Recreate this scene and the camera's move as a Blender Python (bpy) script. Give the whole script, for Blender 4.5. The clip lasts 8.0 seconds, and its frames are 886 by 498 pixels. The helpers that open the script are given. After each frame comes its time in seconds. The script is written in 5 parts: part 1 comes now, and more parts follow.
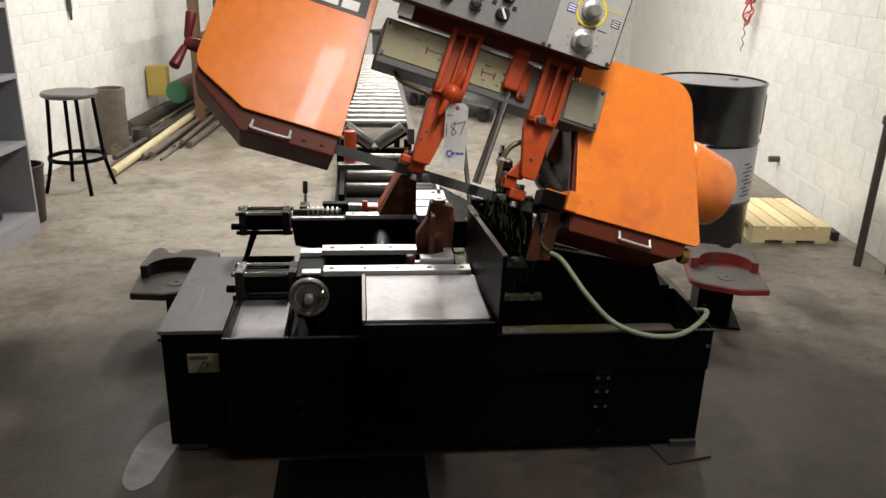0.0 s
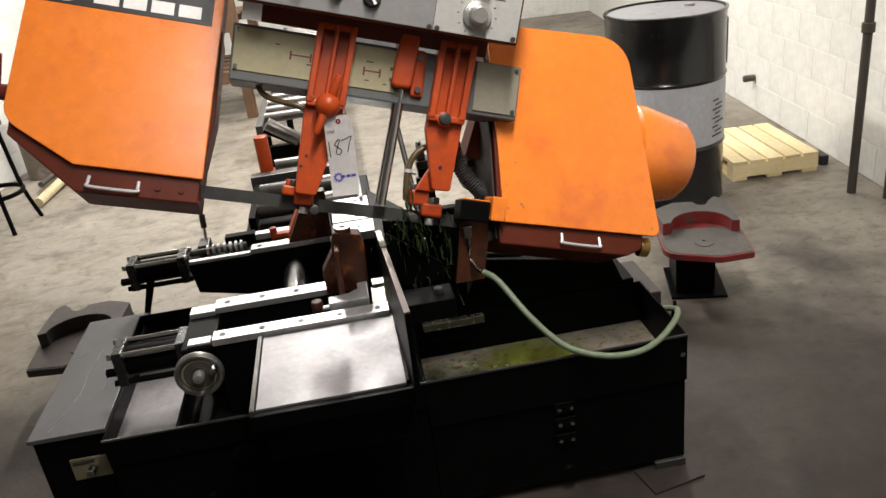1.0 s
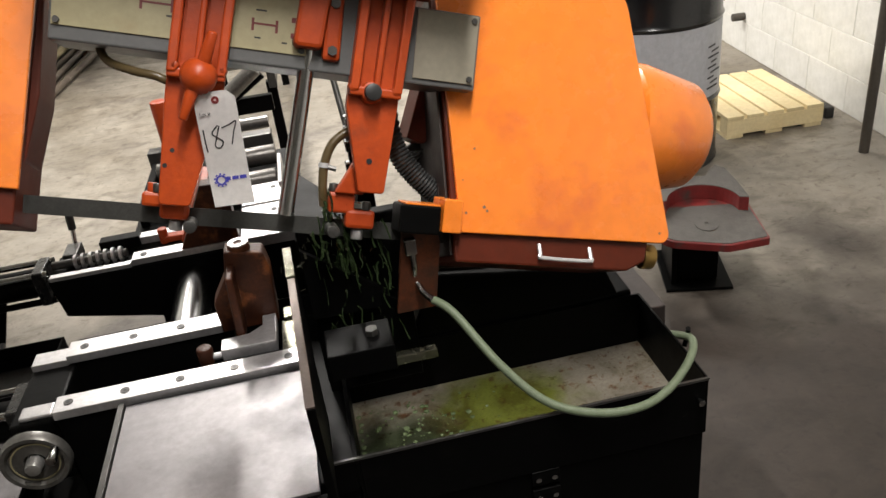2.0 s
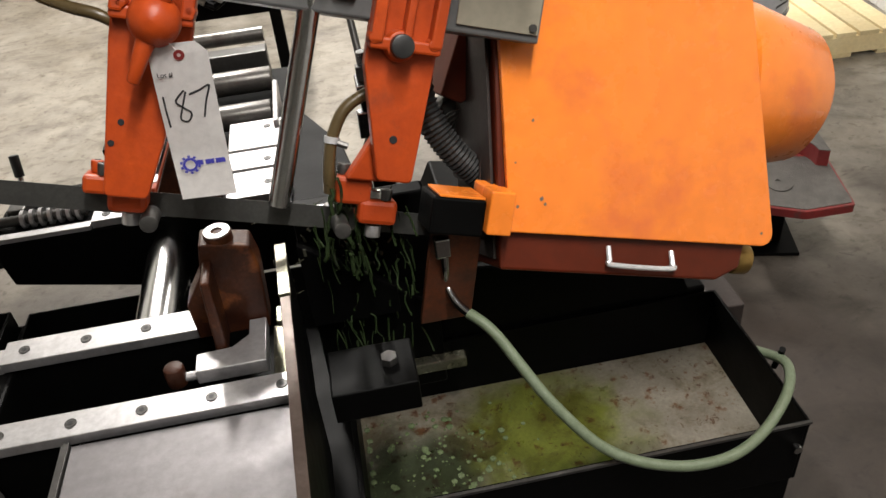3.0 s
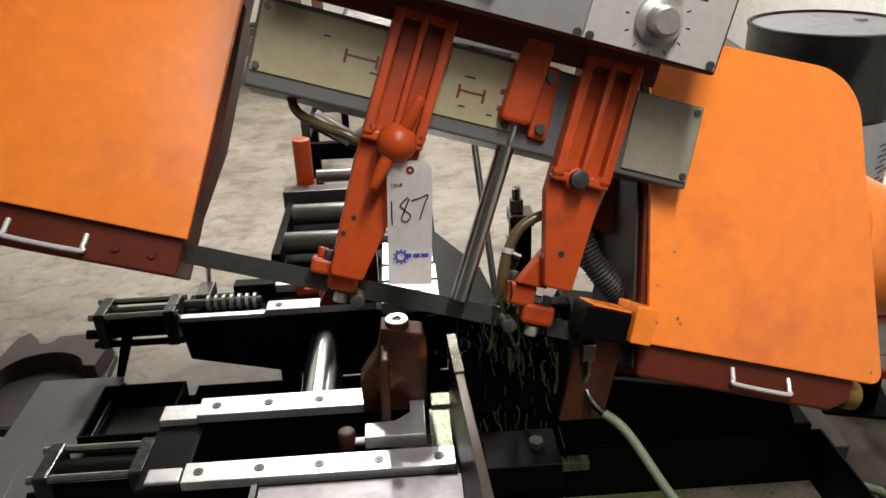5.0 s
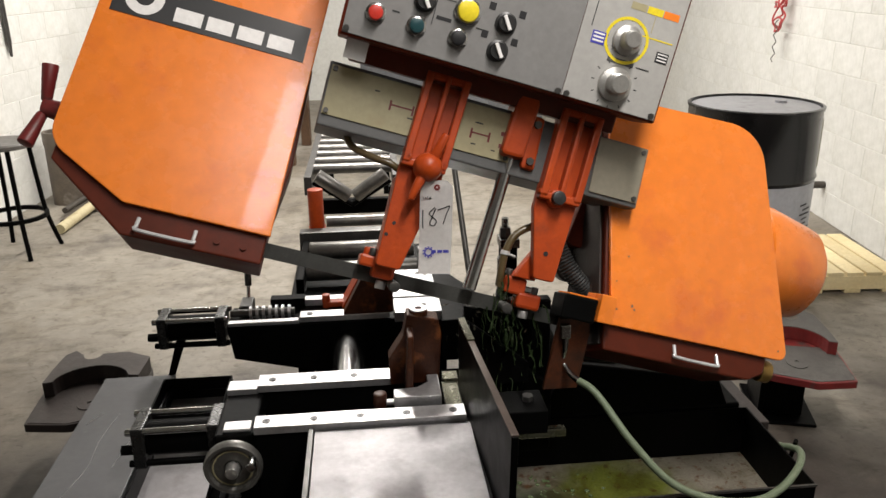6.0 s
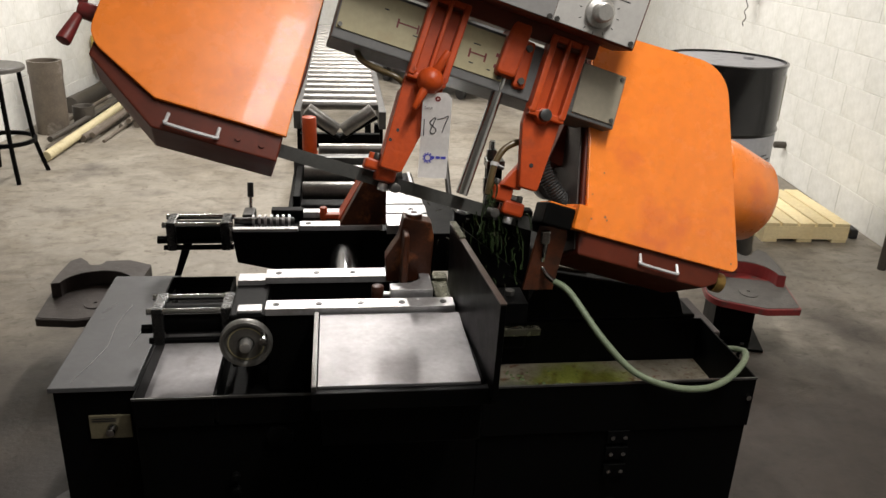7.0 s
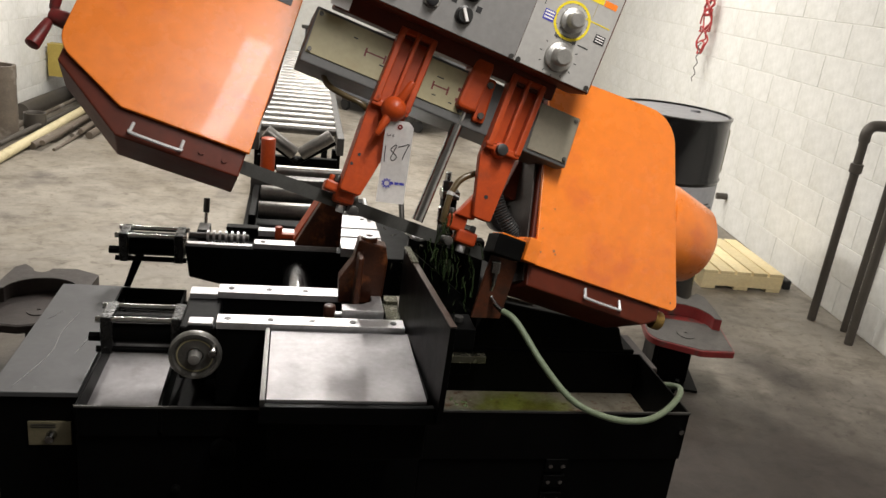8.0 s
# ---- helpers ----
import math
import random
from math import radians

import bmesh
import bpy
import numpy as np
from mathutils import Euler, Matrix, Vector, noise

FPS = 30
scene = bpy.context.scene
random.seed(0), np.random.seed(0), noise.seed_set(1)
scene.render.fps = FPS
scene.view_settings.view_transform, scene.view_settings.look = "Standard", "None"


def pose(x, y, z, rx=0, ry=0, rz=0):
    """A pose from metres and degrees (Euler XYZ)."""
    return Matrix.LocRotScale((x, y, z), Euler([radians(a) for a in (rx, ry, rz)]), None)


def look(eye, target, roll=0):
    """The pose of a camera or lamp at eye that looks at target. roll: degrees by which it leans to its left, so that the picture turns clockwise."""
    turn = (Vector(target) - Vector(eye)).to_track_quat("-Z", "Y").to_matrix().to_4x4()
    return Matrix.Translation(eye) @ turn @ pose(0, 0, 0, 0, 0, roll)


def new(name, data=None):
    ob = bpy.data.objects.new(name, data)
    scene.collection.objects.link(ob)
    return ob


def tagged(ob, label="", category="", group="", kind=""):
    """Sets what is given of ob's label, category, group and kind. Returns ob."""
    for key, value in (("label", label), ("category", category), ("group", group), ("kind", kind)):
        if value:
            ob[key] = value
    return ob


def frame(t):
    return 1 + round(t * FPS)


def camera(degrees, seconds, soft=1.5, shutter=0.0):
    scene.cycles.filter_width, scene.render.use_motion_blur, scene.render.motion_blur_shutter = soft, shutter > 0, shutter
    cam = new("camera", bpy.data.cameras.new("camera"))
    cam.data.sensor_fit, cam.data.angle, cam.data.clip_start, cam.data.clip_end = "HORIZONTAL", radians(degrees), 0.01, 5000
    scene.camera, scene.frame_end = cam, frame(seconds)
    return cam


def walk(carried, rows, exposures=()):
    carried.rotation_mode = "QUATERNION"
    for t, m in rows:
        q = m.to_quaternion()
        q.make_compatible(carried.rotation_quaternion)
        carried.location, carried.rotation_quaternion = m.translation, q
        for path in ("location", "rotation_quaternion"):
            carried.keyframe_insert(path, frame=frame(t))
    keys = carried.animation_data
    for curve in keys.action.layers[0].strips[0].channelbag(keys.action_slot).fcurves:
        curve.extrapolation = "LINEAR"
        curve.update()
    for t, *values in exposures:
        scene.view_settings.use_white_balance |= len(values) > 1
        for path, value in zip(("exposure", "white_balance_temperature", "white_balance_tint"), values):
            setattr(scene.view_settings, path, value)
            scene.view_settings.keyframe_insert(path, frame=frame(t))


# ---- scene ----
cam = camera(58.5, 8.0)
PATH = [
    (0, (-0.276, -2.393, 1.677), (-0.071, -0.526, 0.99), 1.7),
    (0.5, (-0.131, -2.144, 1.703), (0.046, -0.342, 0.854), -4.4),
    (1, (0.068, -1.899, 1.747), (0.255, -0.084, 0.928), -7.1),
    (1.2, (0.127, -1.777, 1.722), (0.408, 0.011, 0.871), -6.8),
    (2.3, (0.25, -1.057, 1.625), (0.449, 0.654, 0.609), -8.6),
    (2.5, (0.266, -0.931, 1.656), (0.428, 0.752, 0.588), -9.6),
    (3, (0.24, -0.802, 1.603), (0.434, 0.787, 0.404), -5.8),
    (3.5, (0.168, -0.774, 1.598), (0.312, 0.826, 0.407), -2.5),
    (4, (0.155, -0.793, 1.598), (0.305, 0.836, 0.448), -0.3),
    (4.5, (0.15, -0.847, 1.633), (0.26, 0.859, 0.596), -1.8),
    (4.7, (0.115, -0.911, 1.645), (0.158, 0.838, 0.676), -2.8),
    (5.8, (-0.1, -1.431, 1.687), (0.123, 0.444, 1.027), -0.4),
    (6, (-0.117, -1.533, 1.686), (0.07, 0.344, 1.021), -0.6),
    (6.5, (-0.192, -1.701, 1.641), (0.001, 0.128, 0.855), 2.6),
    (7, (-0.217, -1.786, 1.62), (0.05, 0.048, 0.87), 2.5),
    (7.5, (-0.242, -1.821, 1.615), (-0.01, 0.032, 0.9), 3.7),
    (8, (-0.242, -1.847, 1.618), (0.154, -0.001, 0.958), 7.1),
]
walk(cam, [(t, look(eye, target, roll)) for t, eye, target, roll in PATH], [(0.0, -0.24), (0.5, -0.12), (1.0, 0.04), (1.2, 0.04), (2.5, 0.02), (4.0, -0.02), (4.6, -0.12), (6.0, -0.26), (8.0, -0.25)])

# ---- light ----
world = bpy.data.worlds.new("world")
scene.world = world
world.use_nodes = True
world.node_tree.nodes["Background"].inputs[0].default_value = (0.9, 0.95, 1.0, 1)
world.node_tree.nodes["Background"].inputs[1].default_value = 0.02

ROOM = pose(0.02, -0.004, 0, 0, 0, -5.9)      # the room stands askew to the saw
CEILING = 3.4


def tube_light(x, y, power, length=1.2, along=0):
    data = bpy.data.lights.new("tube_lamp", "AREA")
    data.shape, data.size, data.size_y = "RECTANGLE", length, 0.16
    data.energy, data.color = power, (1.0, 0.955, 0.90)
    lamp = new("tube_lamp", data)
    lamp.matrix_world = ROOM @ pose(x, y, CEILING - 0.17, 0, 0, along)
    return lamp


# Tubes at x -2.0, 1.5 and 0.75 are added to brighten walls and doors.
LIGHTS = [(-0.55, 3.1, 165, 90), (-0.6, 6.4, 125, 90), (-2.0, 4.6, 50, 90), (1.5, 4.6, 60, 90), (0.75, -0.60, 85, 90), (0.30, -1.62, 24, 90)]
for lx, ly, lp, la in LIGHTS:
    tube_light(lx, ly, lp, 1.2, la)

# ---- materials ----


def material(name, color, rough=0.5, metal=0.0, dark=None, scale=8.0, mix=0.5, bump=0.0, bump_scale=60.0, spots=None, spot_scale=3.0, spot_lo=0.55, spot_hi=0.7, rough_var=0.12, vary=0.0, coat=0.0, sheen=0.5):
    """Paint, metal or stone with grain at two sizes, blotches and fine relief."""
    m = bpy.data.materials.new(name)
    m.use_nodes = True
    nt = m.node_tree
    b = nt.nodes["Principled BSDF"]
    geo = nt.nodes.new("ShaderNodeTexCoord")
    src = geo.outputs["Object"]

    def tex(s, detail=6.0):
        n = nt.nodes.new("ShaderNodeTexNoise")
        n.inputs["Scale"].default_value, n.inputs["Detail"].default_value = s, detail
        n.inputs["Roughness"].default_value = 0.62
        nt.links.new(src, n.inputs["Vector"])
        return n.outputs["Fac"]

    def ramp(fac, lo, hi):
        r = nt.nodes.new("ShaderNodeMapRange")
        r.inputs["From Min"].default_value, r.inputs["From Max"].default_value = lo, hi
        nt.links.new(fac, r.inputs["Value"])
        return r.outputs["Result"]

    def blend(fac, a, c):
        n = nt.nodes.new("ShaderNodeMix")
        n.data_type = "RGBA"
        nt.links.new(fac, n.inputs[0])
        for k, v in ((6, a), (7, c)):
            if isinstance(v, tuple):
                n.inputs[k].default_value = (*v, 1)
            else:
                nt.links.new(v, n.inputs[k])
        return n.outputs[2]

    base = tuple(color)
    second = tuple(dark) if dark else tuple(c * (1 - 0.35 * mix) for c in color)
    col = blend(ramp(tex(scale), 0.32, 0.68), base, second)
    col = blend(ramp(tex(scale * 9), 0.25, 0.95), col, tuple(c * 0.78 for c in second))
    if spots:
        col = blend(ramp(tex(spot_scale, 8.0), spot_lo, spot_hi), col, tuple(spots))
    if vary:
        info = nt.nodes.new("ShaderNodeObjectInfo")
        hsv = nt.nodes.new("ShaderNodeHueSaturation")
        nt.links.new(ramp(info.outputs["Random"], -1 / vary, 1 / vary), hsv.inputs["Value"])
        hsv.inputs["Value"].default_value = 1
        r = nt.nodes.new("ShaderNodeMapRange")
        r.inputs["To Min"].default_value, r.inputs["To Max"].default_value = 1 - vary, 1 + vary
        nt.links.new(info.outputs["Random"], r.inputs["Value"])
        nt.links.new(r.outputs["Result"], hsv.inputs["Value"])
        nt.links.new(col, hsv.inputs["Color"])
        col = hsv.outputs["Color"]
    nt.links.new(col, b.inputs["Base Color"])
    r = nt.nodes.new("ShaderNodeMapRange")
    r.inputs["To Min"].default_value, r.inputs["To Max"].default_value = max(0.03, rough - rough_var), min(1, rough + rough_var)
    nt.links.new(tex(scale * 3), r.inputs["Value"])
    nt.links.new(r.outputs["Result"], b.inputs["Roughness"])
    b.inputs["Metallic"].default_value = metal
    b.inputs["Specular IOR Level"].default_value = sheen
    b.inputs["Coat Weight"].default_value = coat
    if bump:
        bn = nt.nodes.new("ShaderNodeBump")
        bn.inputs["Strength"].default_value, bn.inputs["Distance"].default_value = bump, 0.004
        nt.links.new(tex(bump_scale), bn.inputs["Height"])
        nt.links.new(bn.outputs["Normal"], b.inputs["Normal"])
    return m


ORANGE = material("orange enamel", (0.86, 0.23, 0.026), 0.27, dark=(0.82, 0.21, 0.024), scale=3, bump=0.05, bump_scale=350, spots=(0.62, 0.14, 0.03), spot_scale=5, coat=0.15)
RED_ORANGE = material("red orange cast enamel", (0.47, 0.066, 0.008), 0.40, dark=(0.34, 0.042, 0.007), scale=7, bump=0.15, bump_scale=120, spots=(0.13, 0.035, 0.02), spot_scale=9, spot_lo=0.6, spot_hi=0.78, sheen=0.3)
RED_BROWN = material("dark red brown enamel", (0.115, 0.017, 0.006), 0.44, dark=(0.075, 0.013, 0.005), scale=4, bump=0.05, bump_scale=90, spots=(0.06, 0.018, 0.010), spot_scale=5, spot_lo=0.55, spot_hi=0.8, sheen=0.2)
BLACK = material("oily black paint", (0.003, 0.003, 0.003), 0.42, dark=(0.002, 0.002, 0.002), scale=5, bump=0.1, bump_scale=60, spots=(0.008, 0.007, 0.006), spot_scale=6, spot_lo=0.62, spot_hi=0.8, sheen=0.05)
GREY_LID = material("worn dark grey steel lid", (0.105, 0.105, 0.108), 0.5, metal=0.35, dark=(0.085, 0.085, 0.09), scale=5, bump=0.06, spots=(0.2, 0.2, 0.2), spot_scale=16, spot_lo=0.68, spot_hi=0.8)
STEEL = material("ground bare steel", (0.70, 0.69, 0.70), 0.38, metal=0.85, dark=(0.5, 0.49, 0.5), scale=10, bump=0.04, bump_scale=200, spots=(0.25, 0.23, 0.22), spot_scale=14, spot_lo=0.62, spot_hi=0.8)
TABLE_STEEL = material("oily steel table", (0.27, 0.258, 0.265), 0.46, metal=0.6, dark=(0.20, 0.19, 0.195), scale=6, bump=0.08, bump_scale=70, spots=(0.13, 0.115, 0.115), spot_scale=9, spot_lo=0.6, spot_hi=0.8, rough_var=0.16)
WET_STEEL = material("wet green-stained steel", (0.20, 0.188, 0.16), 0.25, metal=0.7, dark=(0.12, 0.12, 0.075), scale=18, bump=0.15)
DARK_STEEL = material("dark machined steel", (0.12, 0.115, 0.11), 0.38, metal=0.7, dark=(0.07, 0.068, 0.065), scale=14, bump=0.1, bump_scale=120)
FENCE_LIP = material("brown steel edge", (0.13, 0.10, 0.085), 0.36, metal=0.5, dark=(0.08, 0.06, 0.05), scale=16, bump=0.15, bump_scale=90)
BLADE = material("saw blade steel", (0.075, 0.075, 0.07), 0.45, metal=0.6, dark=(0.05, 0.05, 0.047), scale=20)
CHROME = material("polished steel rod", (0.5, 0.5, 0.5), 0.2, metal=1.0, scale=20, rough_var=0.06)
RUST = material("rusty cast iron jaw", (0.080, 0.023, 0.007), 0.40, sheen=0.25, dark=(0.022, 0.007, 0.004), scale=12, bump=0.3, bump_scale=90, spots=(0.23, 0.075, 0.022), spot_scale=11, spot_lo=0.56, spot_hi=0.72)
RUST_BRIGHT = material("orange rusty plate", (0.20, 0.05, 0.016), 0.4, metal=0.2, dark=(0.07, 0.03, 0.018), scale=18, bump=0.3, bump_scale=90, spots=(0.03, 0.02, 0.015), spot_scale=12)
ZINC = material("bright zinc plated wire", (0.75, 0.75, 0.76), 0.32, metal=0.4, scale=20)
# Darker copy of the cream: grime plus the shade on the switch plate.
GRIMY_SHADED_CREAM = material("grimy cream enamel darkened for shade", (0.17, 0.15, 0.09), 0.5, dark=(0.11, 0.095, 0.06), scale=20)
CREAM = material("yellowed cream plate", (0.37, 0.33, 0.20), 0.48, dark=(0.33, 0.29, 0.165), scale=6, spots=(0.28, 0.22, 0.12), spot_scale=8, spot_lo=0.62, spot_hi=0.8)
TAN = material("tan grey plate", (0.25, 0.228, 0.175), 0.45, dark=(0.23, 0.207, 0.158), scale=8)
FRAME_GREY = material("grey enamel frame", (0.11, 0.11, 0.11), 0.45, scale=10, bump=0.05)
PANEL = material("grey control plate", (0.22, 0.216, 0.212), 0.42, dark=(0.205, 0.2, 0.197), scale=6)
PANEL_LIGHT = material("light grey control plate", (0.40, 0.392, 0.375), 0.42, dark=(0.38, 0.37, 0.355), scale=6)
KNOB = material("brushed aluminium knob", (0.55, 0.54, 0.52), 0.35, metal=0.8, scale=30)
DIAL = material("scuffed aluminium", (0.24, 0.235, 0.22), 0.38, metal=0.7, dark=(0.13, 0.125, 0.115), scale=16, bump=0.1)
PLASTIC_BLACK = material("black plastic", (0.02, 0.02, 0.02), 0.4, scale=20)
YELLOW = material("yellow plastic", (0.85, 0.68, 0.03), 0.35, scale=10)
RED = material("red plastic", (0.62, 0.04, 0.025), 0.35, scale=10)
TEAL = material("dark teal plastic", (0.015, 0.06, 0.07), 0.3, scale=10)
BLUE = material("blue print", (0.06, 0.06, 0.42), 0.5, scale=10)
WHITE = material("white card", (0.82, 0.80, 0.79), 0.6, dark=(0.78, 0.76, 0.75), scale=9)
INK = material("black ink", (0.012, 0.012, 0.014), 0.5, scale=10)
HOSE_GREEN = material("braided green hose", (0.19, 0.235, 0.155), 0.38, dark=(0.13, 0.165, 0.10), scale=60, bump=0.4, bump_scale=300)
HOSE_BROWN = material("stained brown hose", (0.10, 0.07, 0.03), 0.3, scale=20)
RUBBER = material("black rubber", (0.018, 0.018, 0.018), 0.55, scale=20)
CONCRETE = material("worn shop concrete", (0.36, 0.325, 0.27), 0.52, dark=(0.24, 0.215, 0.18), scale=1.7, bump=0.3, bump_scale=55, spots=(0.10, 0.085, 0.075), spot_scale=2.3, spot_lo=0.54, spot_hi=0.74, rough_var=0.24)


def mottle(m, scale, lo, hi, colour):
    """Ragged dirt marks multiplied over a surface."""
    nt = m.node_tree
    b = nt.nodes["Principled BSDF"]
    col = b.inputs["Base Color"].links[0].from_socket
    tc = nt.nodes.new("ShaderNodeTexCoord")
    mp = nt.nodes.new("ShaderNodeMapping")
    mp.inputs["Scale"].default_value = scale
    nt.links.new(tc.outputs["Object"], mp.inputs["Vector"])
    no = nt.nodes.new("ShaderNodeTexNoise")
    no.inputs["Scale"].default_value, no.inputs["Detail"].default_value = 1.0, 10
    no.inputs["Roughness"].default_value, no.inputs["Distortion"].default_value = 0.68, 0.6
    nt.links.new(mp.outputs["Vector"], no.inputs["Vector"])
    mr = nt.nodes.new("ShaderNodeMapRange")
    mr.inputs["From Min"].default_value, mr.inputs["From Max"].default_value = lo, hi
    nt.links.new(no.outputs["Fac"], mr.inputs["Value"])
    mx = nt.nodes.new("ShaderNodeMix")
    mx.data_type = "RGBA"
    mx.blend_type = "MULTIPLY"
    nt.links.new(mr.outputs["Result"], mx.inputs[0])
    nt.links.new(col, mx.inputs[6])
    mx.inputs[7].default_value = (*colour, 1)
    nt.links.new(mx.outputs[2], b.inputs["Base Color"])


def stain_and_shade(m, middle, reach, colour, grain=1.3, edge=1.7):
    """A stain, on the floor also painted shade, round a place, with a ragged outline."""
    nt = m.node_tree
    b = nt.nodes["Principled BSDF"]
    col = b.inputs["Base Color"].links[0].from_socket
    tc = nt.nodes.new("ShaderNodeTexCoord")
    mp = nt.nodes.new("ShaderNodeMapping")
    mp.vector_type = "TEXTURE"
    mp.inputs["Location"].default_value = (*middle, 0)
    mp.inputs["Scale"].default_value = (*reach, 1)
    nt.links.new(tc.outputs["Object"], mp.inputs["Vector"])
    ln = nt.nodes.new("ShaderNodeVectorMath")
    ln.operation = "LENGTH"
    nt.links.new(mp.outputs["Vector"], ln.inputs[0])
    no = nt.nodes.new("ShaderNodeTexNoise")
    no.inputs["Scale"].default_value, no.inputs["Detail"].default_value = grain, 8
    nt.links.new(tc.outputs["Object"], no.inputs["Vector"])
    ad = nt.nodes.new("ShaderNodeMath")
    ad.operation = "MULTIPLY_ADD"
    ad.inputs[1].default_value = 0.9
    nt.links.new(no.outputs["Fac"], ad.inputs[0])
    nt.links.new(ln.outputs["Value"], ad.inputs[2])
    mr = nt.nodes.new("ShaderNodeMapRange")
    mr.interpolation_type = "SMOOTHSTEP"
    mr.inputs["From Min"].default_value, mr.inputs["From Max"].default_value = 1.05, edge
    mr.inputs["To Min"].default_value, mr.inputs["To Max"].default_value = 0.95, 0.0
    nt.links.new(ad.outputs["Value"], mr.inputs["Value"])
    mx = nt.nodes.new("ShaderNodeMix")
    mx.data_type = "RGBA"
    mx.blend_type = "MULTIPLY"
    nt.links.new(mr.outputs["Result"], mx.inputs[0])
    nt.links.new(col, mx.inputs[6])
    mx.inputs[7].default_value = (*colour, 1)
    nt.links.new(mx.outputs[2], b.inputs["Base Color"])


mottle(CONCRETE, (5.0, 8.0, 5.0), 0.50, 0.66, (0.62, 0.60, 0.57))
mottle(CONCRETE, (1.1, 0.7, 1.0), 0.45, 0.62, (0.72, 0.69, 0.64))
mottle(CONCRETE, (24.0, 24.0, 24.0), 0.56, 0.66, (0.60, 0.57, 0.54))
# Oil stain round the saw, with the machine's floor shadow darkened into it.
stain_and_shade(CONCRETE, (0.0, -1.3), (4.2, 3.5), (0.075, 0.053, 0.048), edge=1.55)
BLOCK = material("white painted block", (0.82, 0.815, 0.79), 0.6, dark=(0.75, 0.745, 0.70), scale=2.2, bump=0.35, bump_scale=38, spots=(0.50, 0.46, 0.38), spot_scale=1.9, spot_lo=0.60, spot_hi=0.78, vary=0.03)
mottle(BLOCK, (1.6, 1.6, 2.6), 0.56, 0.72, (0.72, 0.70, 0.65))
MORTAR = material("painted mortar", (0.82, 0.81, 0.77), 0.75, dark=(0.76, 0.75, 0.70), scale=3, bump=0.4, bump_scale=60)
PLASTER = material("white ceiling board", (0.75, 0.74, 0.7), 0.7, scale=2)
WOOD = material("pale pallet wood", (0.88, 0.76, 0.48), 0.65, dark=(0.80, 0.65, 0.36), scale=6, bump=0.3, bump_scale=40, vary=0.12)
WOOD_BROWN = material("brown stained timber", (0.17, 0.09, 0.045), 0.6, dark=(0.10, 0.055, 0.03), scale=6, bump=0.3, bump_scale=40)
SHELF_GREY = material("scuffed grey shelf enamel", (0.30, 0.30, 0.32), 0.45, dark=(0.26, 0.26, 0.28), scale=4, spots=(0.16, 0.12, 0.1), spot_scale=7, spot_lo=0.66, spot_hi=0.8)
CONVEYOR_GREY = material("grimy dark grey channel steel", (0.085, 0.082, 0.078), 0.48, metal=0.3, dark=(0.05, 0.047, 0.044), scale=7, spots=(0.17, 0.14, 0.11), spot_scale=9, spot_lo=0.64, spot_hi=0.78)
IRON_BLACK = material("oily blackened iron", (0.030, 0.029, 0.028), 0.28, metal=0.4, dark=(0.015, 0.015, 0.015), scale=14, bump=0.1, bump_scale=90, spots=(0.11, 0.105, 0.10), spot_scale=18, spot_lo=0.66, spot_hi=0.8)
STAND_DARK = material("dark brown iron stand", (0.055, 0.042, 0.038), 0.45, metal=0.4, dark=(0.035, 0.028, 0.026), scale=10, bump=0.2, bump_scale=70)
STAND_RED = material("worn dark red paint", (0.20, 0.02, 0.018), 0.42, dark=(0.13, 0.015, 0.015), scale=8, bump=0.15, spots=(0.05, 0.04, 0.035), spot_scale=12)
GRATE = material("gritty grey iron", (0.12, 0.11, 0.10), 0.6, metal=0.3, dark=(0.07, 0.065, 0.06), scale=25, bump=0.4, bump_scale=120)
DRUM_BLACK = material("glossy black drum paint", (0.008, 0.008, 0.009), 0.24, scale=5, bump=0.06, bump_scale=15, coat=0.1)
DRUM_LID = material("dusty drum lid", (0.36, 0.36, 0.38), 0.5, metal=0.4, scale=9, spots=(0.2, 0.2, 0.21), spot_scale=8)
LABEL_GREY = material("pale drum label", (0.52, 0.53, 0.57), 0.5, scale=5)
PIPE = material("grimy iron pipe", (0.10, 0.088, 0.075), 0.5, metal=0.4, scale=12, bump=0.2)
TUBE_BROWN = material("weathered brown steel tube", (0.19, 0.155, 0.12), 0.5, metal=0.2, dark=(0.12, 0.098, 0.078), scale=9, bump=0.2, spots=(0.34, 0.31, 0.27), spot_scale=5, spot_lo=0.58, spot_hi=0.72)
GREY_ROLLER = material("galvanised roller", (0.24, 0.23, 0.21), 0.36, metal=0.75, dark=(0.13, 0.125, 0.12), scale=12, spots=(0.12, 0.1, 0.09), spot_scale=8)
PALE_PIPE = material("cream plastic pipe", (0.62, 0.54, 0.33), 0.5, scale=8, spots=(0.3, 0.22, 0.12), spot_scale=6)
GREEN = material("green plastic cap", (0.05, 0.19, 0.09), 0.5, scale=10)
RED_HOSE = material("red air hose", (0.50, 0.05, 0.05), 0.35, scale=20)
SLUDGE = material("coolant stained tray", (0.29, 0.265, 0.215), 0.34, metal=0.1, dark=(0.18, 0.16, 0.125), scale=14, bump=0.5, bump_scale=70, spots=(0.12, 0.055, 0.022), spot_scale=30, spot_lo=0.58, spot_hi=0.66, rough_var=0.2)
mottle(SLUDGE, (60.0, 60.0, 60.0), 0.58, 0.66, (0.40, 0.22, 0.12))
mottle(SLUDGE, (9.0, 9.0, 9.0), 0.48, 0.62, (0.55, 0.50, 0.40))
